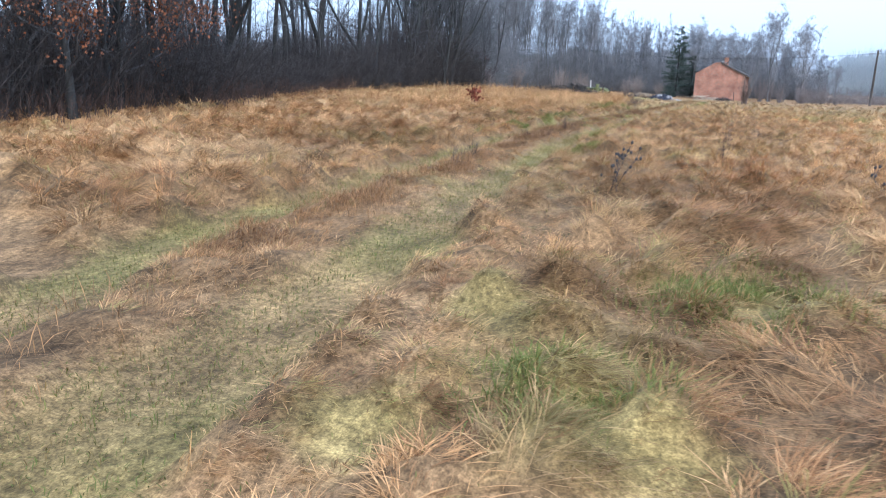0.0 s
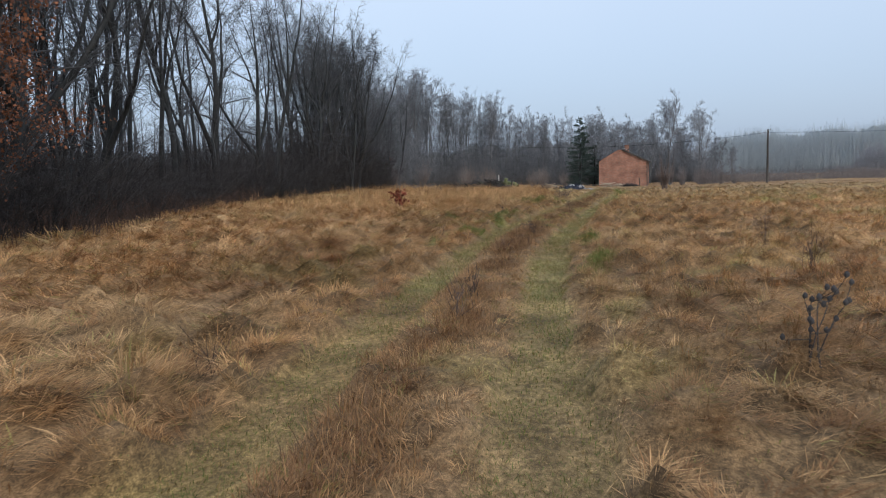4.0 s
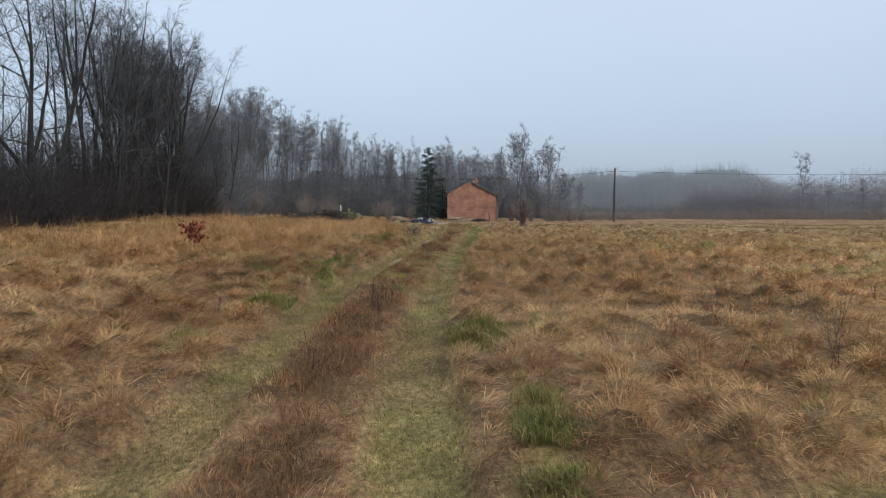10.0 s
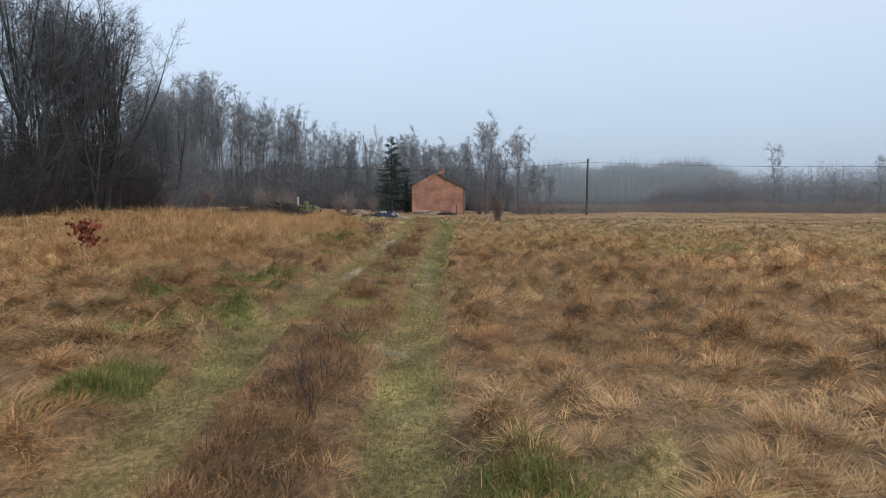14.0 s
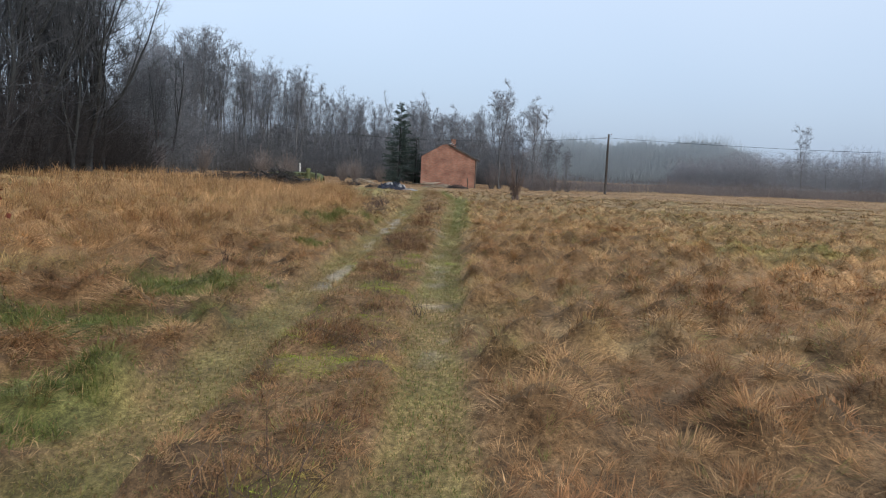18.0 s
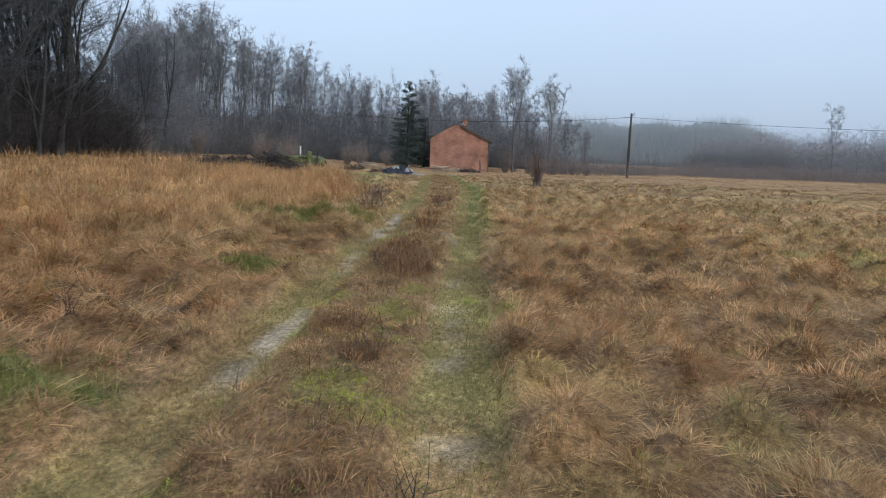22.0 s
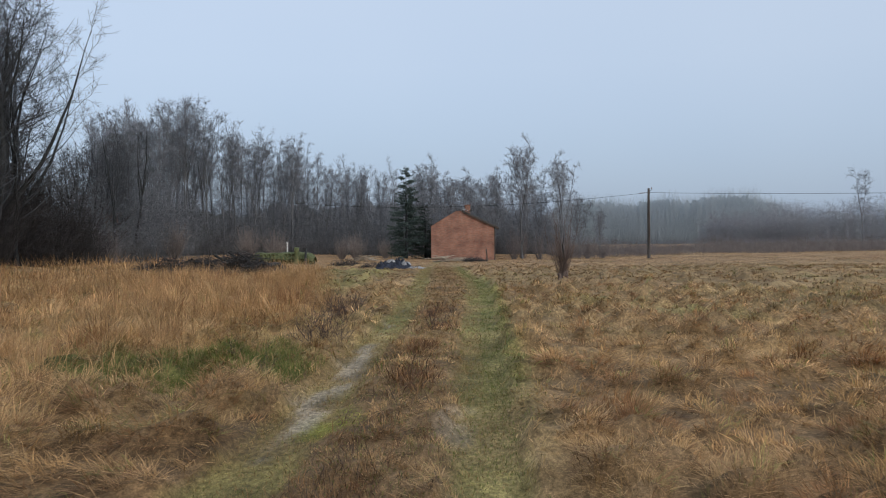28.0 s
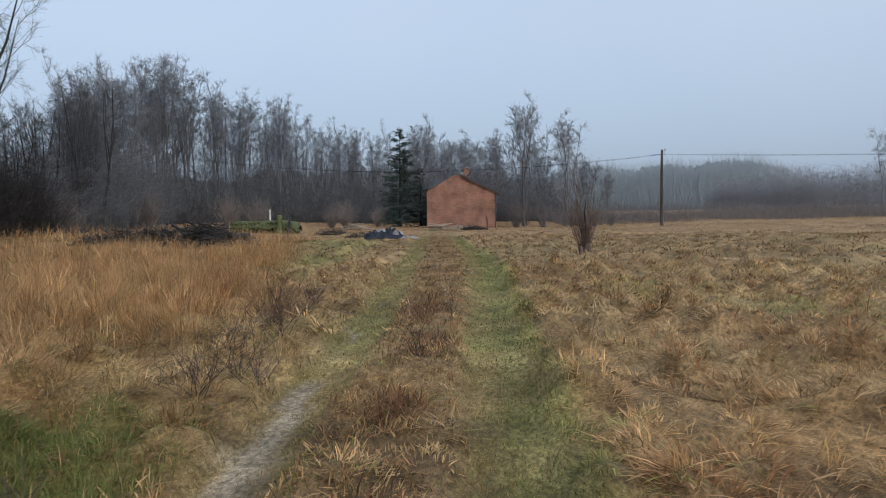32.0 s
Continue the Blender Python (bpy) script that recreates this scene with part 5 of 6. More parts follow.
def brush_heap(name, x, y, label, n, sx, sy, high, length, mat, seed, r=0.014):
    rg = np.random.default_rng(seed)
    ob = thing(name, x, y, gz(x, y), label, "brush pile")
    t = Tubes()
    u, w = rg.uniform(-1, 1, n), rg.uniform(-1, 1, n)
    top_ = high * np.clip(1 - 0.7 * u * u - 0.4 * w * w, 0.05, 1)
    c = np.stack([u * sx, w * sy, top_ * rg.uniform(0, 1, n)], 1)
    az, el = rg.uniform(0, 6.28, n), rg.normal(0.1, 0.35, n)
    d = np.stack([np.cos(az) * np.cos(el), np.sin(az) * np.cos(el), np.sin(el)], 1) * (length * rg.uniform(0.4, 1.1, n))[:, None]
    a, b = c - d / 2, c + d / 2
    a[:, 2], b[:, 2] = np.maximum(a[:, 2], 0.01), np.maximum(b[:, 2], 0.01)
    t.many(a, b, r * rg.uniform(0.5, 1.8, n), r * 0.35, 4)
    for _ in range(2):
        e = a + (b - a) * rg.uniform(0.3, 1, n)[:, None]
        t.many(e, e + rg.normal(0, 0.16, (n, 3)) + np.array([0, 0, 0.1]), r * 0.4, r * 0.2, 3)
    part("branch_mass", t.mesh("branches"), mat, ob)
    return ob


brush_heap("brush_heap", 0.9, 98.2, "small heap of dark cut twigs before the house", 220, 0.9, 0.5, 0.35, 0.7, THICKET, 8, 0.010)
bp_ = brush_heap("brush_heap", -11.2, 68.6, "long heap of dark cut branches beside the track", 900, 3.6, 1.1, 0.75, 1.5, THICKET, 9, 0.020)

brush_heap("brush_heap", -9.3, 68.2, "dense dark tangle of cut brushwood at the heap's end", 420, 0.9, 0.7, 1.1, 1.3, THICKET, 10, 0.016)


def log(ob, x, y, z, ln, r, rz, ry=0.0, end=LOGEND, bark=BARK, seed=0):
    rg = np.random.default_rng(seed + int(abs(x * 100 + z * 37)))
    t = Tubes()
    k = 5
    t.add(np.stack([np.linspace(-ln / 2, ln / 2, k), rg.normal(0, 0.015, k), rg.normal(0, 0.015, k)], 1), r * rg.uniform(0.92, 1.08, k), 9, False)
    p_ = part("log", t.mesh("log"), bark, ob)
    p_.matrix_local = pose(x, y, z, 0, ry, rz)
    bm = bmesh.new()
    for sx in (-1, 1):
        c = bmesh.ops.create_circle(bm, cap_ends=True, radius=r * 0.97, segments=10)
        bmesh.ops.transform(bm, matrix=pose(sx * (ln / 2 - 0.004), 0, 0, 0, 90 * sx, 0), verts=c["verts"])
    part("cut_end", bm, end, p_, "pale sawn log end")


for i, (x, y, z, ln, r, rz) in enumerate(((2.9, -0.5, 0.16, 1.4, 0.14, 25), (3.2, 0.2, 0.15, 1.3, 0.13, 10), (3.0, -0.1, 0.42, 1.2, 0.12, 18), (2.3, -0.8, 0.15, 1.6, 0.13, 40), (2.6, 0.3, 0.45, 1.5, 0.11, -12))):
    log(bp_, x, y, z, ln, r, rz, seed=i)
for i, (x, z, tilt, ln) in enumerate(((1.9, 0.55, 33, 1.9), (1.3, 0.5, 28, 1.8), (2.3, 0.5, 42, 1.6), (0.4, 0.45, 14, 1.8))):
    t = Tubes()
    t.add([(-ln / 2, 0, 0), (0, 0.05, 0.03), (ln / 2, 0, 0)], (0.06, 0.05, 0.03), 7, True)
    p_ = part("pole", t.mesh("pole"), BARK, bp_)
    p_.matrix_local = pose(x, -0.6, z, 0, tilt, 10 * i - 20)

# mossy woodpile
wp = thing("mossy_woodpile", -14.6, 94.0, gz(-14.6, 94.0), "long low woodpile overgrown with green moss", "woodpile")
rgw = np.random.default_rng(12)
for lay in range(3):
    for i in range(15 - lay):
        x = -2.45 + 0.34 * (i + 0.5 * (lay % 2)) + rgw.normal(0, 0.02)
        r = 0.155 * rgw.uniform(0.85, 1.1)
        t = Tubes()
        t.add(np.stack([rgw.normal(0, 0.012, 4), np.linspace(-0.55, 0.55, 4) + rgw.normal(0, 0.04), rgw.normal(0, 0.012, 4)], 1), r * rgw.uniform(0.9, 1.08, 4), 9, True)
        p_ = part("log", t.mesh("log"), MOSS, wp)
        p_.matrix_local = pose(x, 0, 0.14 + 0.275 * lay)
bm = bmesh.new()
bmesh.ops.create_grid(bm, x_segments=40, y_segments=10, size=1.0)
for v in bm.verts:
    x_, y_ = v.co.x * 2.6, v.co.y * 0.62
    v.co = Vector((x_, y_, 0.92 + 0.14 * (noise.noise(Vector((x_ * 1.3, y_ * 2, 4))) + 0.2) - 0.5 * abs(v.co.y) ** 4 - 0.35 * abs(v.co.x) ** 8))
part("moss_cover", bm, MOSS, wp, "thick green moss")
ps = thing("white_post", -14.6, 95.1, gz(-14.6, 95.1), "short white painted post behind the woodpile", "post")
bm = bmesh.new()
box(bm, 0, 0, 0.85, 0.10, 0.10, 1.8)
part("shaft", bm, WHITEPAINT, ps)
bm = bmesh.new()
box(bm, 0, 0, 1.77, 0.14, 0.14, 0.05)
part("cap", bm, WHITEPAINT, ps)
ms = thing("mossy_stump", -13.3, 93.0, gz(-13.3, 93.0), "mossy old stump leaning on the woodpile", "stump")
t = Tubes()
t.add([(0, 0, -0.1), (0.02, 0, 0.5), (0.0, 0.03, 1.0), (0.04, 0, 1.32)], (0.24, 0.17, 0.18, 0.22), 9, True)
part("bole", t.mesh("bole"), MOSS, ms)
t = Tubes()
t.add([(0.75, 0.0, -0.1), (0.75, 0.0, 0.7), (0.8, 0, 1.25)], (0.10, 0.09, 0.07), 7, True)
part("branch_stub", t.mesh("branch_stub"), BARK, ms)

# tarpaulin heap with white plastic
tp_ = thing("tarpaulin_heap", -3.35, 80.2, gz(-3.35, 80.2), "crumpled dark blue tarpaulin heap with dirty white plastic", "rubbish heap")


def crumple(sx, sy, h, seed, peaks, name, mat, x, y, z, rz=0):
    bm = bmesh.new()
    bmesh.ops.create_grid(bm, x_segments=30, y_segments=20, size=1.0)
    for v in bm.verts:
        a_, b_ = v.co.x, v.co.y
        r_ = max(abs(a_), abs(b_))
        hh_ = h * max(0.0, 1 - r_ ** 3) * (0.55 + 0.7 * noise.noise(Vector((a_ * peaks + seed, b_ * peaks, 1.7)))) + 0.09 * h * noise.noise(Vector((a_ * 9, b_ * 9, seed)))
        k_ = 1 + 0.22 * noise.noise(Vector((a_ * 2, b_ * 2, seed + 5)))
        v.co = Vector((a_ * sx * k_, b_ * sy * k_, max(-0.04, hh_)))
    r = bmesh.ops.extrude_face_region(bm, geom=list(bm.faces))
    bmesh.ops.translate(bm, verts=[g for g in r["geom"] if isinstance(g, bmesh.types.BMVert)], vec=(0, 0, 0.02))
    p_ = part(name, bm, mat, tp_)
    p_.matrix_local = pose(x, y, z, 0, 0, rz)


crumple(1.2, 0.8, 0.5, 3.1, 5.5, "tarpaulin", TARP, -0.35, 0, 0, 12)
crumple(0.6, 0.5, 0.5, 5.3, 4.4, "tarpaulin", TARP, -0.1, 0.2, 0.15, 60)
crumple(0.5, 0.45, 0.4, 8.9, 4.0, "tarpaulin", TARP, -0.9, -0.2, 0.1, 20)
crumple(0.6, 0.3, 0.14, 7.7, 4.0, "plastic_sheet", SHEET, 0.95, -0.4, 0.0, -10)
crumple(0.28, 0.18, 0.25, 1.3, 4.0, "plastic_bag", SHEET, -0.55, -0.1, 0.36, 30)
crumple(0.3, 0.22, 0.3, 9.3, 4.0, "plastic_sheet", SHEET, 0.35, -0.1, 0.2, 50)
brush_heap("brush_heap", -4.9, 80.6, "scattered dark sticks by the tarpaulin heap", 120, 0.9, 0.5, 0.3, 0.7, THICKET, 14, 0.009)
brush_heap("brush_heap", -8.4, 88, "low dark scrap of branches in the grass", 160, 1.1, 0.5, 0.45, 0.8, THICKET, 15, 0.011)
fp = thing("fence_post", 1.95, 99.0, gz(1.95, 99.0), "short dark leaning fence post by the house", "post")
t = Tubes()
t.add([(0, 0, -0.2), (0.01, 0, 0.5), (-0.05, 0, 1.1)], (0.06, 0.055, 0.05), 7, True)
part("shaft", t.mesh("shaft"), DARKWOOD, fp)

# ---- electricity pole and its cables ----
PX, PY = 16.87, 104.0
pl = thing("utility_pole", PX, PY, gz(PX, PY), "tarred wooden utility pole with one insulator", "pole")
base_z = gz(PX, PY)
t = Tubes()
t.add([(0, 0, -0.3), (0.01, 0, 2.2), (0.0, 0, 4.5), (0.02, 0, 6.5)], (0.145, 0.13, 0.115, 0.10), 10, True)
part("shaft", t.mesh("shaft"), POLEWOOD, pl)
t = Tubes()
t.add([(0.09, 0, 6.28), (0.22, 0, 6.30), (0.28, 0, 6.36), (0.28, 0, 6.46)], (0.018, 0.018, 0.018, 0.018), 6, True)
part("bracket", t.mesh("bracket"), WIRE, pl)
t = Tubes()
t.add([(0.28, 0, 6.44), (0.28, 0, 6.49), (0.28, 0, 6.53), (0.28, 0, 6.57)], (0.05, 0.06, 0.04, 0.02), 8, True)
part("insulator", t.mesh("insulator"), CERAMIC, pl)
for i in range(5):
    t = Tubes()
    t.add([(-0.16 - 0.16 * i, 0, 6.10 - 0.012 * i), (-0.24 - 0.16 * i, 0, 6.09 - 0.012 * i)], (0.045, 0.045), 6, True)
    part("strain_insulator", t.mesh("strain_insulator"), CERAMIC, pl)


def cable(a, b, sag, name, label):
    u = np.linspace(0, 1, 30)[:, None]
    pts = np.array(a) * (1 - u) + np.array(b) * u
    pts[:, 2] -= sag * 4 * (u * (1 - u))[:, 0]
    t = Tubes()
    t.add(pts, np.full(30, 0.016), 5)
    return solid(name, t.mesh(name), WIRE, label, "cable")


cable((PX, PY, base_z + 6.1), (-32.0, 124.0, 7.6), 1.5, "overhead_cable", "black overhead cable running behind the house into the trees")
cable((PX, PY, base_z + 6.1), (96.0, 84.0, 7.4), 1.4, "overhead_cable", "black overhead cable running across the meadow")

# ---- plants that stand out of the meadow ----
rsap = thing("oak_sapling", -5.26, 33.18, gz(-5.26, 33.18), "small oak sapling with russet dead leaves", "sapling")
sap = shrub(71, 0.85, 0.28, 5, 4, 0.008)
part("bare_growth", sap, BRUSH, rsap)
rgl = np.random.default_rng(4)
lp = np.stack([rgl.normal(0, 0.15, 75), rgl.normal(0, 0.15, 75), rgl.uniform(0.35, 0.85, 75)], 1)
part("foliage", leaves(lp, 2, 0.12, 17, 0.5, 0.04), REDLEAF, rsap, "curled russet leaves")


def dead_weed(name, x, y, label, seed, h, n, heads, mat=BRUSH, lean=0.35, twigs=3, stout=1.0):
    rg = np.random.default_rng(seed)
    ob = thing(name, x, y, gz(x, y), label, "weed")
    t = Tubes()
    tips_ = []
    for _ in range(n):
        az = rg.uniform(0, 6.28)
        d = np.array([math.cos(az) * rg.uniform(0.1, lean) * 2, math.sin(az) * rg.uniform(0.1, lean) * 2, 1.0])
        pts = wander((rg.normal(0, 0.03), rg.normal(0, 0.03), -0.03), d / np.linalg.norm(d), h * rg.uniform(0.6, 1.1), 4, 0.12, 0.02, rg)
        t.add(pts, np.linspace(0.0034, 0.0016, 5) * stout, 4)
        tips_.append(pts[-1])
        for _ in range(twigs):
            c = pts[int(rg.integers(2, 5))]
            e = c + rg.normal(0, 0.07, 3) + np.array([0, 0, 0.09])
            t.add([c, e], (0.0025 * stout, 0.0015 * stout), 3)
            tips_.append(e)
    part("bare_growth", t.mesh("stems"), mat, ob)
    if heads:
        for tip in tips_:
            hd_ = Tubes()
            hd_.add([tip, tip + np.array([0.004, 0, 0.014]), tip + np.array([0.006, 0.003, 0.03]), tip + np.array([0.004, 0, 0.042])], (0.005, 0.018, 0.016, 0.005), 6, True)
            part("seed_head", hd_.mesh("seed_head"), THICKET, ob, "dark dry seed head")
    return ob


dead_weed("dead_thistle", 6.05, 9.7, "dead branching thistle with dark seed heads", 81, 0.5, 5, 3, THICKET, 0.4, 3, 1.7)
dead_weed("dead_thistle", 9.05, 10.1, "dark arching dead thistle stalk in the straw", 91, 0.5, 4, 3, THICKET, 0.6, 2, 1.8)
dead_weed("dead_weed", 6.79, 18.65, "stand of tall thin dead weed stems", 82, 0.7, 8, 0, BRUSH, 0.15)
dead_weed("dead_weed", 6.93, 14.99, "upright tuft of dead reddish weed stems", 83, 0.6, 14, 0, REDSTALK, 0.18)
dead_weed("dead_weed", 3.06, 12.44, "low dark dead weed between the ruts", 84, 0.3, 9, 0, THICKET, 0.35)
dead_weed("dead_weed", 3.25, 11.2, "thin dead weed between the ruts", 85, 0.35, 7, 0, BRUSH, 0.3)
dead_weed("twiggy_seedling", 1.86, 31.5, "thin bare seedling twigs between the ruts", 86, 0.4, 6, 0, REDSTALK, 0.5)
dead_weed("twiggy_seedling", 2.1, 24.1, "thin bare seedling twigs between the ruts", 87, 0.36, 6, 0, REDSTALK, 0.5)
dead_weed("twiggy_seedling", 1.4, 45.7, "brown dead weed bush between the ruts", 88, 0.36, 12, 0, REDSTALK, 0.45, 4)
dead_weed("twiggy_seedling", 2.35, 29.4, "small dark seedling in the rut", 89, 0.2, 6, 0, THICKET, 0.3)
rgm = np.random.default_rng(33)
for i in range(20):
    y = rgm.uniform(8, 62)
    side = rgm.uniform()
    if side < 0.45:
        x = float(rut_left(y)) + rgm.uniform(0.5, 1.1)
    elif side < 0.7:
        x = float(rut_left(y)) - rgm.uniform(0.7, 1.6)
    else:
        x = float(rut_right(y)) + rgm.uniform(1.5, 9)
    tagged(dead_weed("dead_weed", x, y, "dead brown weed standing in the grass", 200 + i, rgm.uniform(0.2, 0.42), int(rgm.integers(4, 10)), 0, (REDSTALK, BRUSH)[i % 2], 0.3, 2), group="dead weeds of the meadow")
# dark weeds that lean along the edge of the tall straw
for i in range(16):
    y = 44.3 + 0.42 * i
    x = float(rut_left(y)) - 0.5 - 0.5 * rgm.uniform() - 0.04 * i
    tagged(dead_weed("dead_weed", x, y, "dark reddish dead weed at the edge of the tall straw", 300 + i, 0.42, 11, 0, BRUSH if i % 3 else REDSTALK, 0.75, 4, 1.1), group="dark weeds by the straw")

# ---- grass ----
PATH_PTS = np.array([e[:2] for _, e, _, _ in PATH])[::4]


def path_distance(x, y):
    d = np.full(len(x), 1e9)
    for px, py in PATH_PTS:
        d = np.minimum(d, (x - px) ** 2 + (y - py) ** 2)
    return np.sqrt(d)


def blades(base, length, width, heading, lean, curl, name):
    """Curved blades of two faces: base (n, 3); lean: how far from upright at the root, in radians."""
    n = len(base)
    hd = np.stack([np.cos(heading), np.sin(heading), np.zeros(n)], 1)
    sd = np.stack([-np.sin(heading), np.cos(heading), np.zeros(n)], 1)
    up = np.array([[0, 0, 1.0]])
    tw = rng.uniform(-0.9, 0.9, n)[:, None]
    sd = sd * np.cos(tw) + hd * np.sin(tw)
    l1, l2 = lean, np.minimum(lean + curl, 2.0)
    d1 = hd * np.sin(l1)[:, None] + up * np.cos(l1)[:, None]
    d2 = hd * np.sin(l2)[:, None] + up * np.cos(l2)[:, None]
    L, w = length[:, None], width[:, None]
    p1 = base + d1 * L * 0.5
    p2 = p1 + d2 * L * 0.5
    p2[:, 2] = np.maximum(p2[:, 2], base[:, 2] + 0.012)
    v = np.stack([base, p1 - sd * w * 0.6, p1 + sd * w * 0.6, p2], 1).reshape(-1, 3)
    b = np.arange(n)[:, None] * 4
    return mesh_np(name, v, [np.concatenate([b + [0, 2, 1], b + [1, 2, 3]])])


def overlooked(x, y):
    """The wedge of meadow that lies open before the track, with a margin."""
    right = np.maximum.reduce([8.2 + 0.14 * y, 5.2 + 0.36 * (y - 6.2), 4.0 + 0.52 * (y - 14), 3.2 + 0.57 * (y - 23.6), 2.8 + 0.6 * (y - 38.5)])
    return (x < right + 1.0) & (y > 2.0) & (x > 8.8 - 1.5 * (y - 0.4)) & (x > forest_edge(y) - 3)


def scatter(n_want, lo, hi, box4):
    """Random places in a box, between two distances from the line walked."""
    x0, x1, y0, y1 = box4
    out = []
    got = 0
    while got < n_want:
        x, y = rng.uniform(x0, x1, n_want), rng.uniform(y0, y1, n_want)
        d = path_distance(x, y)
        k = (d >= lo) & (d < hi) & overlooked(x, y)
        out.append(np.stack([x[k], y[k]], 1))
        got += int(k.sum())
    p = np.concatenate(out)[:n_want]
    return p[:, 0], p[:, 1]


def lodged_mask(x, y):
    """Where the long grass has fallen flat in swirls: left of the track, and by the walk's beginning."""
    left = sstep(0.4, 1.6, rut_left(y) - x) * (1 - 0.6 * sstep(34, 42, y))
    start = sstep(0.8, 1.8, x - rut_right(y)) * (1 - sstep(9, 15, y))
    return np.maximum(left, start) * (0.55 + 0.45 * sstep(0.3, 0.55, fnoise(x, y, 1.9, 95)))


def meadow_band(n, per, lo, hi, box4, wide, loose, name, long=1.0, band_light=1.0):
    """Dead grass in locks: each lock is a sheaf of blades that spring from one root and fall the same way."""
    m = n // per
    x, y = scatter(m, lo, hi, box4)
    tx_, ty_, mound = tussock(x, y)
    cell = 0.56
    cx, cy = np.floor(tx_ / cell).astype(np.int64), np.floor(ty_ / cell).astype(np.int64)
    rut, ridge, green, tall = rut_mask(x, y), ridge_mask(x, y), green_mask(x, y), tall_mask(x, y)
    moss, sand, trod, weed, lodge = moss_mask(x, y), sand_mask(x, y), trodden_mask(x, y), ridge_weed(x, y), lodged_mask(x, y)
    pull = np.where(mound > 0.04, 0.1 + 0.4 * rng.uniform(0, 1, m), 0.0) * (1 - rut) * (1 - ridge)
    x, y = x + (tx_ - x) * pull, y + (ty_ - y) * pull
    keep = rng.uniform(0, 1, m) > np.clip(0.97 * sand + 0.55 * rut, 0, 0.98)
    keep &= ~((mound < 0.08) & (rut < 0.3) & (ridge < 0.3) & (tall < 0.3) & (rng.uniform(0, 1, m) < 0.4))
    keep &= ~((forest_edge(y) + 0.5 - x > 0) & (rng.uniform(0, 1, m) < 0.75) & (y < 90))
    keep &= ~((x > -3.6) & (x < 2.9) & (y > 105.3) & (y < 114))
    open_ = (1 - rut) * (1 - ridge)
    h = (0.125 + 0.10 * rng.uniform(0, 1, m) ** 1.5 + 0.08 * (fnoise(x, y, 1.8, 93) - 0.5) + 0.08 * mound + 0.13 * lodge * open_) * long
    h = h * (1 - 0.78 * rut) * (1 - 0.42 * ridge * (1 - 0.5 * weed)) * (1 - 0.4 * green) * (1 - 0.8 * moss) * (1 - 0.4 * sand) * (1 + 1.0 * tall) * (1 - 0.5 * trod)
    swing = 6.28 * 2.0 * fnoise(x, y, 2.4, 97)
    rx_, ry_ = x - tx_, y - ty_
    rr = np.hypot(rx_, ry_) + 1e-4
    out = np.where(mound > 0.04, 0.9 - 0.5 * lodge, 0.0)
    heading = np.arctan2(out * ry_ / rr + (0.5 + 0.7 * lodge) * np.sin(swing) + rng.normal(0, 0.42 - 0.12 * lodge, m), out * rx_ / rr + (0.5 + 0.7 * lodge) * np.cos(swing) + rng.normal(0, 0.42 - 0.12 * lodge, m))
    lean = np.clip(0.62 + 0.5 * lodge + 0.5 * trod + 0.8 * np.minimum(rr, 0.3) + rng.normal(0, 0.24, m), 0.05, 1.4) * (1 - 0.5 * tall) * (1 - 0.3 * weed)
    curl = np.clip(rng.normal(0.5, 0.25, m) + 0.25 * lodge, 0.0, 1.4) * (1 - 0.4 * tall)
    col = field_tint(x, y)
    tcol = lerp3(np.broadcast_to(TAN, (m, 3)), STRAW, rng.uniform(0, 1, m))
    col = lerp3(col, tcol, 0.8 * tall)
    clump = lattice(cx, cy, 11)
    col = lerp3(col, RUSSET * 1.15, 0.55 * (clump > 0.76) * open_)
    col = lerp3(col, STRAW * 1.05, 0.5 * (clump < 0.22) * (1 - green) * open_)
    col = col * (1 + (0.72 + 0.5 * lattice(cx, cy, 19) - 1) * open_)[:, None]
    stray = rng.uniform(0, 1, m)
    col = lerp3(col, RUSSET * 0.8, 0.75 * (stray < 0.16) * (1 - 0.6 * rut))
    col = lerp3(col, STRAW, 0.7 * (stray > 0.86))
    col = lerp3(col, GREEN * 1.2, 0.6 * (np.abs(stray - 0.5) < 0.025))
    col = col * (band_light * (0.62 + 0.74 * rng.uniform(0, 1, m) ** 0.85))[:, None]
    idx = np.repeat(np.nonzero(keep)[0], per)
    n2 = len(idx)
    side = loose * rng.normal(0, 1, (n2, 2)) * (1 + 0.8 * rut[idx])[:, None]
    bx, by = x[idx] + side[:, 0], y[idx] + side[:, 1]
    hb_ = h[idx] * rng.uniform(0.5, 1.15, n2)
    stand = rng.uniform(0, 1, n2) < 0.06
    flat = rng.uniform(0, 1, n2) < 0.42 * (1 - tall[idx])
    le = np.where(stand, 0.4, 1.0) * np.clip(lean[idx] + rng.normal(0, 0.17, n2), 0.02, 1.45)
    le = np.where(flat, rng.uniform(1.1, 1.45, n2), le)
    cu = np.where(flat, rng.uniform(0, 0.25, n2), np.clip(curl[idx] + rng.normal(0, 0.2, n2), 0, 1.5))
    hd = heading[idx] + rng.normal(0, 1, n2) * np.where(flat, 0.8, 0.33)
    hb_ = np.where(flat, 1.15, 1.0) * hb_
    w = wide * rng.uniform(0.55, 1.2, n2) * np.where(flat, 1.55, 0.85) * (1 - 0.3 * rut[idx]) * (1 - 0.4 * tall[idx])
    me = blades(np.stack([bx, by, sheet_z(bx, by) - 0.004], 1), hb_, w, hd, le, cu, name)
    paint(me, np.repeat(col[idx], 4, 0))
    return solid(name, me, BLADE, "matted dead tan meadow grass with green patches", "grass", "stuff")


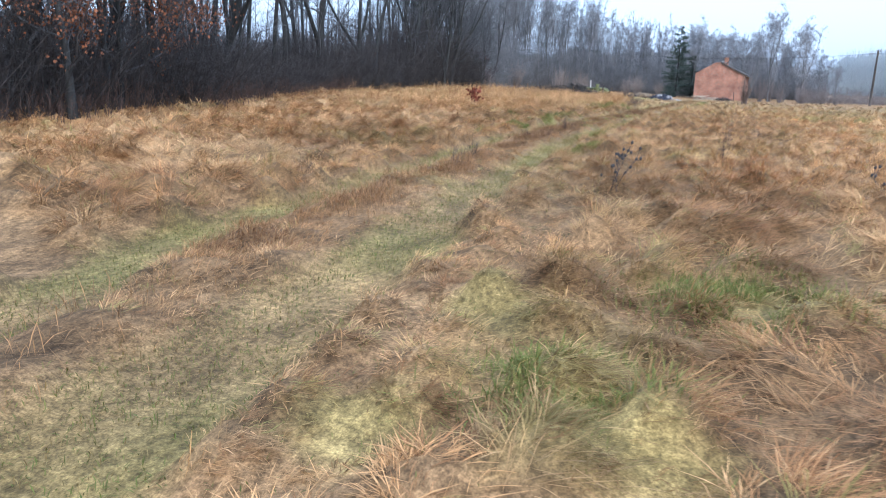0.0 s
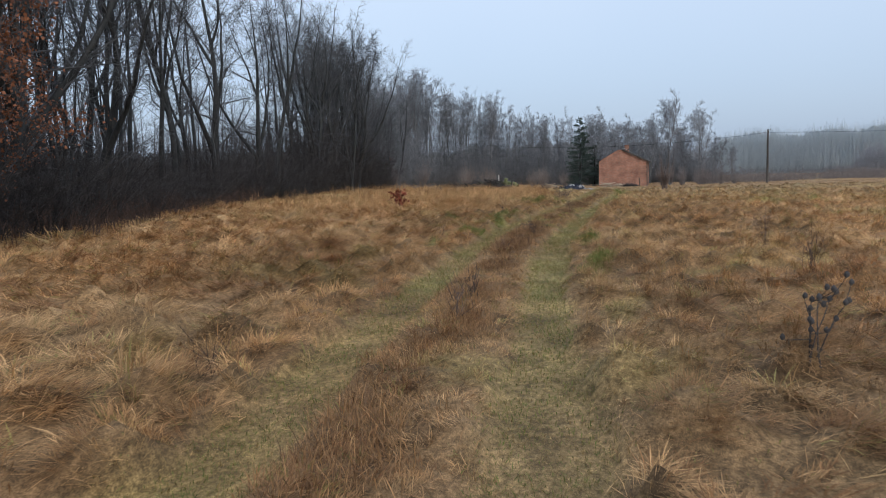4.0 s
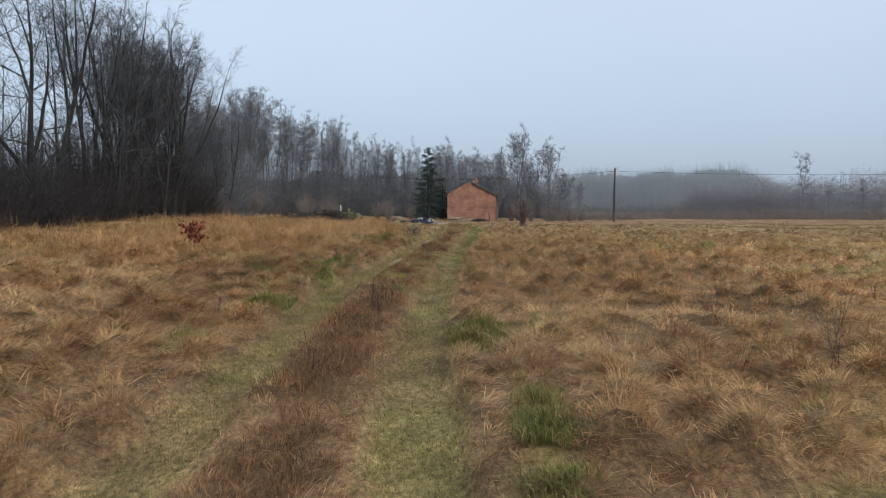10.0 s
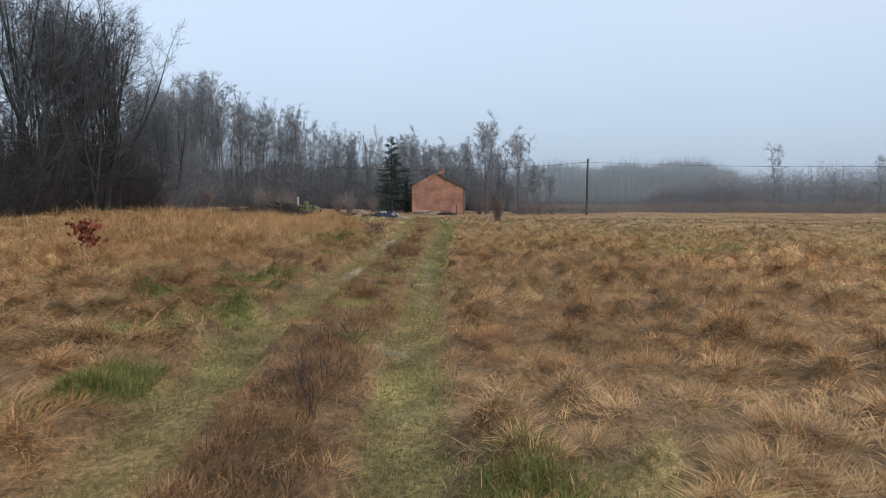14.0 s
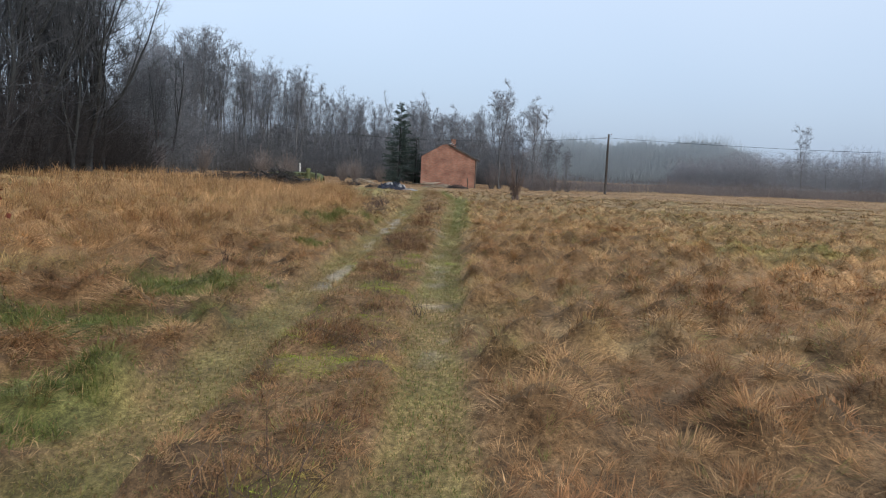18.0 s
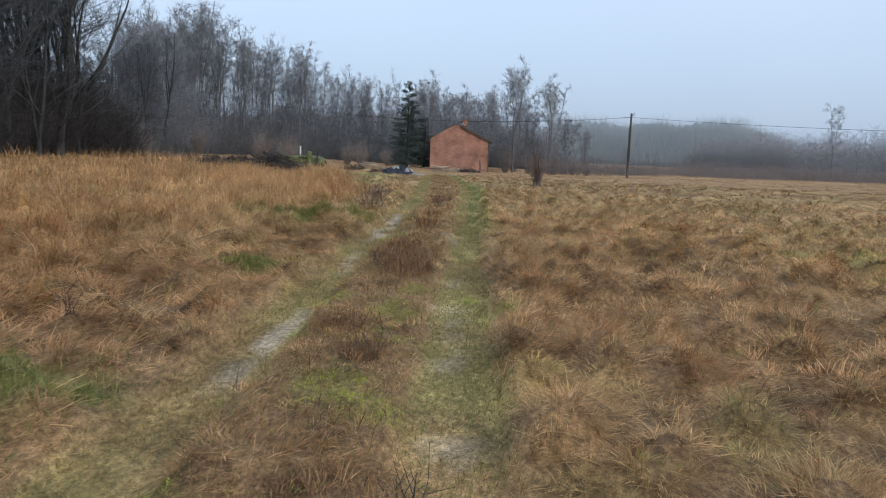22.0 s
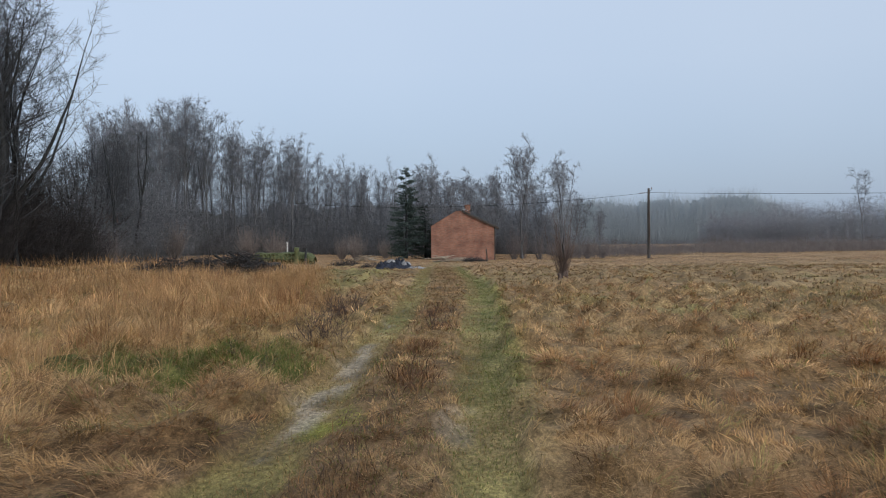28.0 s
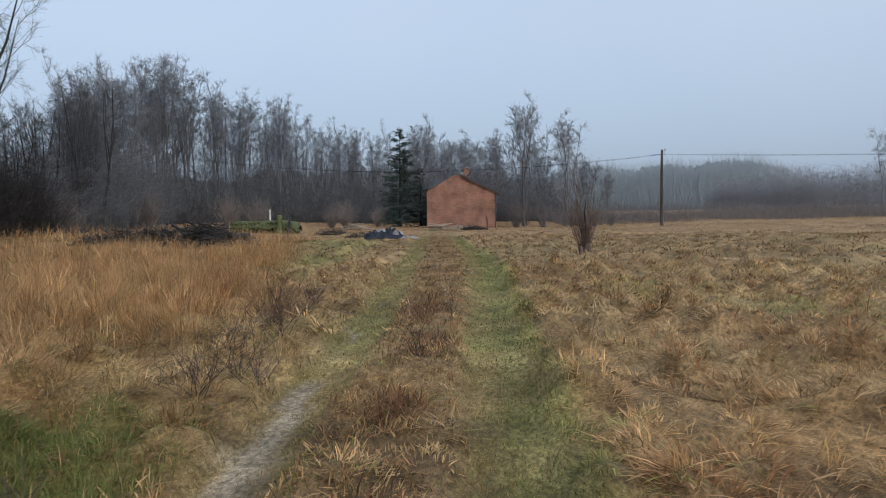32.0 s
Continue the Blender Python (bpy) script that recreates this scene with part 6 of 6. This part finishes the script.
AHEAD = (-9, 15, 1, 54)
# Last number: light and dark put into each distance band's blade colour.
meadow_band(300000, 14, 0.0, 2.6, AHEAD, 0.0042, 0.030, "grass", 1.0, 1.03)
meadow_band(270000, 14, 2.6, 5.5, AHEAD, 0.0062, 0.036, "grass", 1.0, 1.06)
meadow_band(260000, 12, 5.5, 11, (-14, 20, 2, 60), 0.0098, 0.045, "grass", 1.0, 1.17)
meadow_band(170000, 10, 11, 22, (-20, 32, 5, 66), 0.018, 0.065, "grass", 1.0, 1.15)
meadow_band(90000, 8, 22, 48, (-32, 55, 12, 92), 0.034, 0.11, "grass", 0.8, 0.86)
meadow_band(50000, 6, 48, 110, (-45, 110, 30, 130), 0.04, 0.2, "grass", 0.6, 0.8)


def tuft_shade(x, y, cell, deep):
    """Each small tuft has its own lightness, and so has the tussock it belongs to."""
    wx_, wy_ = x + 0.5 * cell * (vnoise(x, y, cell * 0.7, 151) - 0.5), y + 0.5 * cell * (vnoise(x, y, cell * 0.7, 152) - 0.5)
    u = lattice(np.floor(wx_ / cell).astype(np.int64), np.floor(wy_ / cell).astype(np.int64), 17)
    v = fnoise(x, y, cell * 4.0, 153)
    return (1 - deep + 1.7 * deep * u) * (0.68 + 0.6 * sstep(0.3, 0.68, v))


def ridge_cover(n, y0, y1, wide):
    """Dark russet weeds and grass on the strip between the ruts."""
    y = rng.uniform(y0, y1, n)
    x = rut_left(y) + np.clip(rng.normal(0.5, 0.17, n), 0.05, 0.95) * (rut_right(y) - rut_left(y))
    k = rng.uniform(0, 1, n) < ridge_mask(x, y) * (1 - 0.9 * moss_mask(x, y)) * (0.12 + 0.88 * ridge_weed(x, y))
    x, y = x[k], y[k]
    m = len(x)
    lump = fnoise(x, y, 0.6, 123)
    h = (0.05 + 0.15 * sstep(0.3, 0.7, lump)) * rng.uniform(0.4, 1.4, m)
    col = lerp3(np.broadcast_to(RIDGEBROWN, (m, 3)), HUMUS * 0.8, np.clip(1.2 * fnoise(x, y, 0.8, 125) - 0.1 + rng.normal(0, 0.25, m), 0, 1))
    col = lerp3(col, field_tint(x, y), 0.4 * (1 - sstep(13, 17, y)))
    col = lerp3(col, TAN, 0.7 * (rng.uniform(0, 1, m) < 0.3 + 0.2 * (1 - sstep(14, 17, y))))
    me = blades(np.stack([x, y, sheet_z(x, y) - 0.003], 1), h, wide * rng.uniform(0.6, 1.4, m), rng.uniform(0, 6.28, m), np.abs(rng.normal(0.7, 0.4, m)), np.abs(rng.normal(0.5, 0.4, m)), "ridge_weeds")
    paint(me, np.repeat(col, 4, 0))
    return solid("ridge_weeds", me, BLADE, "dark russet weeds on the strip between the ruts", "weeds", "stuff")


def rut_turf(n, y0, y1, wide, name):
    """Short green and straw-coloured turf in the ruts, with moss between them."""
    y = rng.uniform(y0, y1, n)
    x = rut_left(y) - 0.8 + rng.uniform(0, 1, n) * (rut_right(y) - rut_left(y) + 1.8 + 1.2 * (1 - sstep(8, 11, y)))
    moss = moss_mask(x, y)
    cover = np.maximum.reduce([rut_mask(x, y), moss, 0.35 * trodden_mask(x, y), 0.45 * ridge_mask(x, y) * sstep(22, 26, y)])
    k = rng.uniform(0, 1, n) < cover * (1 - 0.85 * sand_mask(x, y)) * (0.35 + 0.65 * sstep(0.3, 0.55, fnoise(x, y, 0.35, 131)))
    x, y, moss = x[k], y[k], moss[k]
    m = len(x)
    h = rng.uniform(0.022, 0.062, m) * (1 - 0.45 * moss)
    pick = rng.uniform(0, 1, m)
    g = sstep(0.3, 0.65, fnoise(x, y, 1.4, 133))
    col = lerp3(np.broadcast_to(YELLOWGREEN, (m, 3)), GREEN * 1.15, np.clip(0.5 * g + rng.normal(0, 0.3, m), 0, 1))
    col = lerp3(col, STRAW * 0.95, 0.8 * (pick < 0.22))
    col = lerp3(col, RUSSET * 1.2, 0.8 * (pick > 0.90))
    col = lerp3(col, MOSSGREEN, 0.9 * moss * (pick < 0.9))
    col = lerp3(col, STRAW * 0.9, 0.45 * sstep(24, 30, y) * (1 - sstep(46, 54, y)) * (x < rut_left(y) + 0.4) * (pick < 0.75))
    col = lerp3(col, GREEN, 0.3 * (1 - sstep(7, 13, y)) + 0.55 * sstep(38, 44, y) * (x > rut_right(y) + 0.02))
    col = lerp3(col, STRAW * 0.95, 0.5 * sstep(38, 44, y) * (x < rut_right(y) - 0.02) * (pick < 0.6))
    col = col * (0.72 + 0.14 * sstep(6, 14, y))[:, None]
    me = blades(np.stack([x, y, sheet_z(x, y) - 0.002], 1), h, wide * rng.uniform(0.6, 1.4, m), rng.uniform(0, 6.28, m), np.abs(rng.normal(0.65, 0.4, m)), np.abs(rng.normal(0.5, 0.3, m)), name)
    paint(me, np.repeat(col, 4, 0))
    return solid(name, me, BLADE, "short green and straw-coloured turf in the wheel ruts", "grass", "stuff")


rut_turf(320000, 2, 46, 0.0042, "turf")
rut_turf(80000, 46, 85, 0.009, "turf")
ridge_cover(70000, 2, 40, 0.0042)
ridge_cover(22000, 40, 75, 0.009)


def straw_stand(n, box4, wide, name):
    """Upright straw with feathery heads."""
    x0, x1, y0, y1 = box4
    x, y = rng.uniform(x0, x1, n), rng.uniform(y0, y1, n)
    k = rng.uniform(0, 1, n) < tall_mask(x, y)
    x, y = x[k], y[k]
    m = len(x)
    tx_, ty_, mound = tussock(x, y, 0.75)
    k = (mound > 0.03) | (rng.uniform(0, 1, m) < 0.35)
    x, y, tx_, ty_, mound = x[k], y[k], tx_[k], ty_[k], mound[k]
    m = len(x)
    x, y = x + 0.45 * (tx_ - x), y + 0.45 * (ty_ - y)
    h = (0.34 + 0.52 * sstep(0.25, 0.75, fnoise(x, y, 1.9, 99)) + 0.42 * mound) * rng.uniform(0.35, 1.15, m) * (1 - 0.35 * (1 - sstep(38, 46, y)))
    away = np.arctan2(y - ty_, x - tx_) + rng.normal(0, 0.7, m)
    me = blades(np.stack([x, y, sheet_z(x, y) - 0.01], 1), h, wide * rng.uniform(0.6, 1.3, m), away, np.abs(rng.normal(0.26, 0.3, m)), np.abs(rng.normal(0.7, 0.5, m)), name)
    col = lerp3(np.broadcast_to(TAN, (m, 3)), STRAW, np.clip(0.25 + 0.75 * sstep(0.3, 0.7, fnoise(x, y, 2.4, 105)) + rng.normal(0, 0.3, m), 0, 1))
    col = lerp3(col, RUSSET * 1.3, 0.5 * sstep(0.55, 0.72, fnoise(x, y, 1.1, 103)))
    col = lerp3(col, RUSSET * 1.1, 0.85 * np.exp(-((x + 2.05) / 0.4) ** 2 - ((y - 50.4) / 0.6) ** 2))
    col = col * tuft_shade(x, y, 0.06, 0.3)[:, None]
    paint(me, np.repeat(col, 4, 0))
    return solid(name, me, BLADE, "tall upright golden straw beside the track", "grass", "stuff")


def green_tufts(n, cx, cy, sx, sy, high, name):
    """Longer fresh green grass in a patch."""
    x, y = rng.normal(cx, sx, n), rng.normal(cy, sy, n)
    k = (fnoise(x, y, 0.5, 141) > 0.42) & (rut_mask(x, y) < 0.3)
    x, y = x[k], y[k]
    m = len(x)
    col = lerp3(np.broadcast_to(GREEN, (m, 3)), YELLOWGREEN, rng.uniform(0, 0.8, m))
    col = lerp3(col, STRAW, 0.8 * (rng.uniform(0, 1, m) < 0.12))
    me = blades(np.stack([x, y, sheet_z(x, y) - 0.004], 1), high * rng.uniform(0.4, 1.3, m), 0.005 * rng.uniform(0.6, 1.4, m), rng.uniform(0, 6.28, m), np.abs(rng.normal(0.5, 0.4, m)), np.abs(rng.normal(0.7, 0.4, m)), name)
    paint(me, np.repeat(col, 4, 0))
    return solid(name, me, BLADE, "patch of longer fresh green grass beside the rut", "grass", "stuff")


green_tufts(16000, -0.9, 42.5, 0.75, 0.7, 0.16, "green_grass")
for cx, cy, sx, sy in ((0.27, 25.6, 0.35, 0.4), (0.55, 22.2, 0.18, 0.35), (-0.45, 24.8, 0.35, 0.3), (-0.96, 27.9, 0.45, 0.4), (-0.5, 30.2, 0.6, 0.4), (-0.43, 35.5, 0.35, 0.3), (3.57, 20.0, 0.2, 0.4), (7.2, 3.6, 0.25, 0.25), (7.8, 5.6, 0.35, 0.35), (4.13, 16.2, 0.1, 0.7)):
    green_tufts(5200, cx, cy, sx, sy, 0.13, "green_grass")
green_tufts(9000, 2.5, 47, 0.16, 5.0, 0.08, "green_grass")
straw_stand(210000, (-11, 0.2, 28, 66), 0.0044, "tall_grass")
straw_stand(40000, (-24, -6, 30, 92), 0.016, "tall_grass")
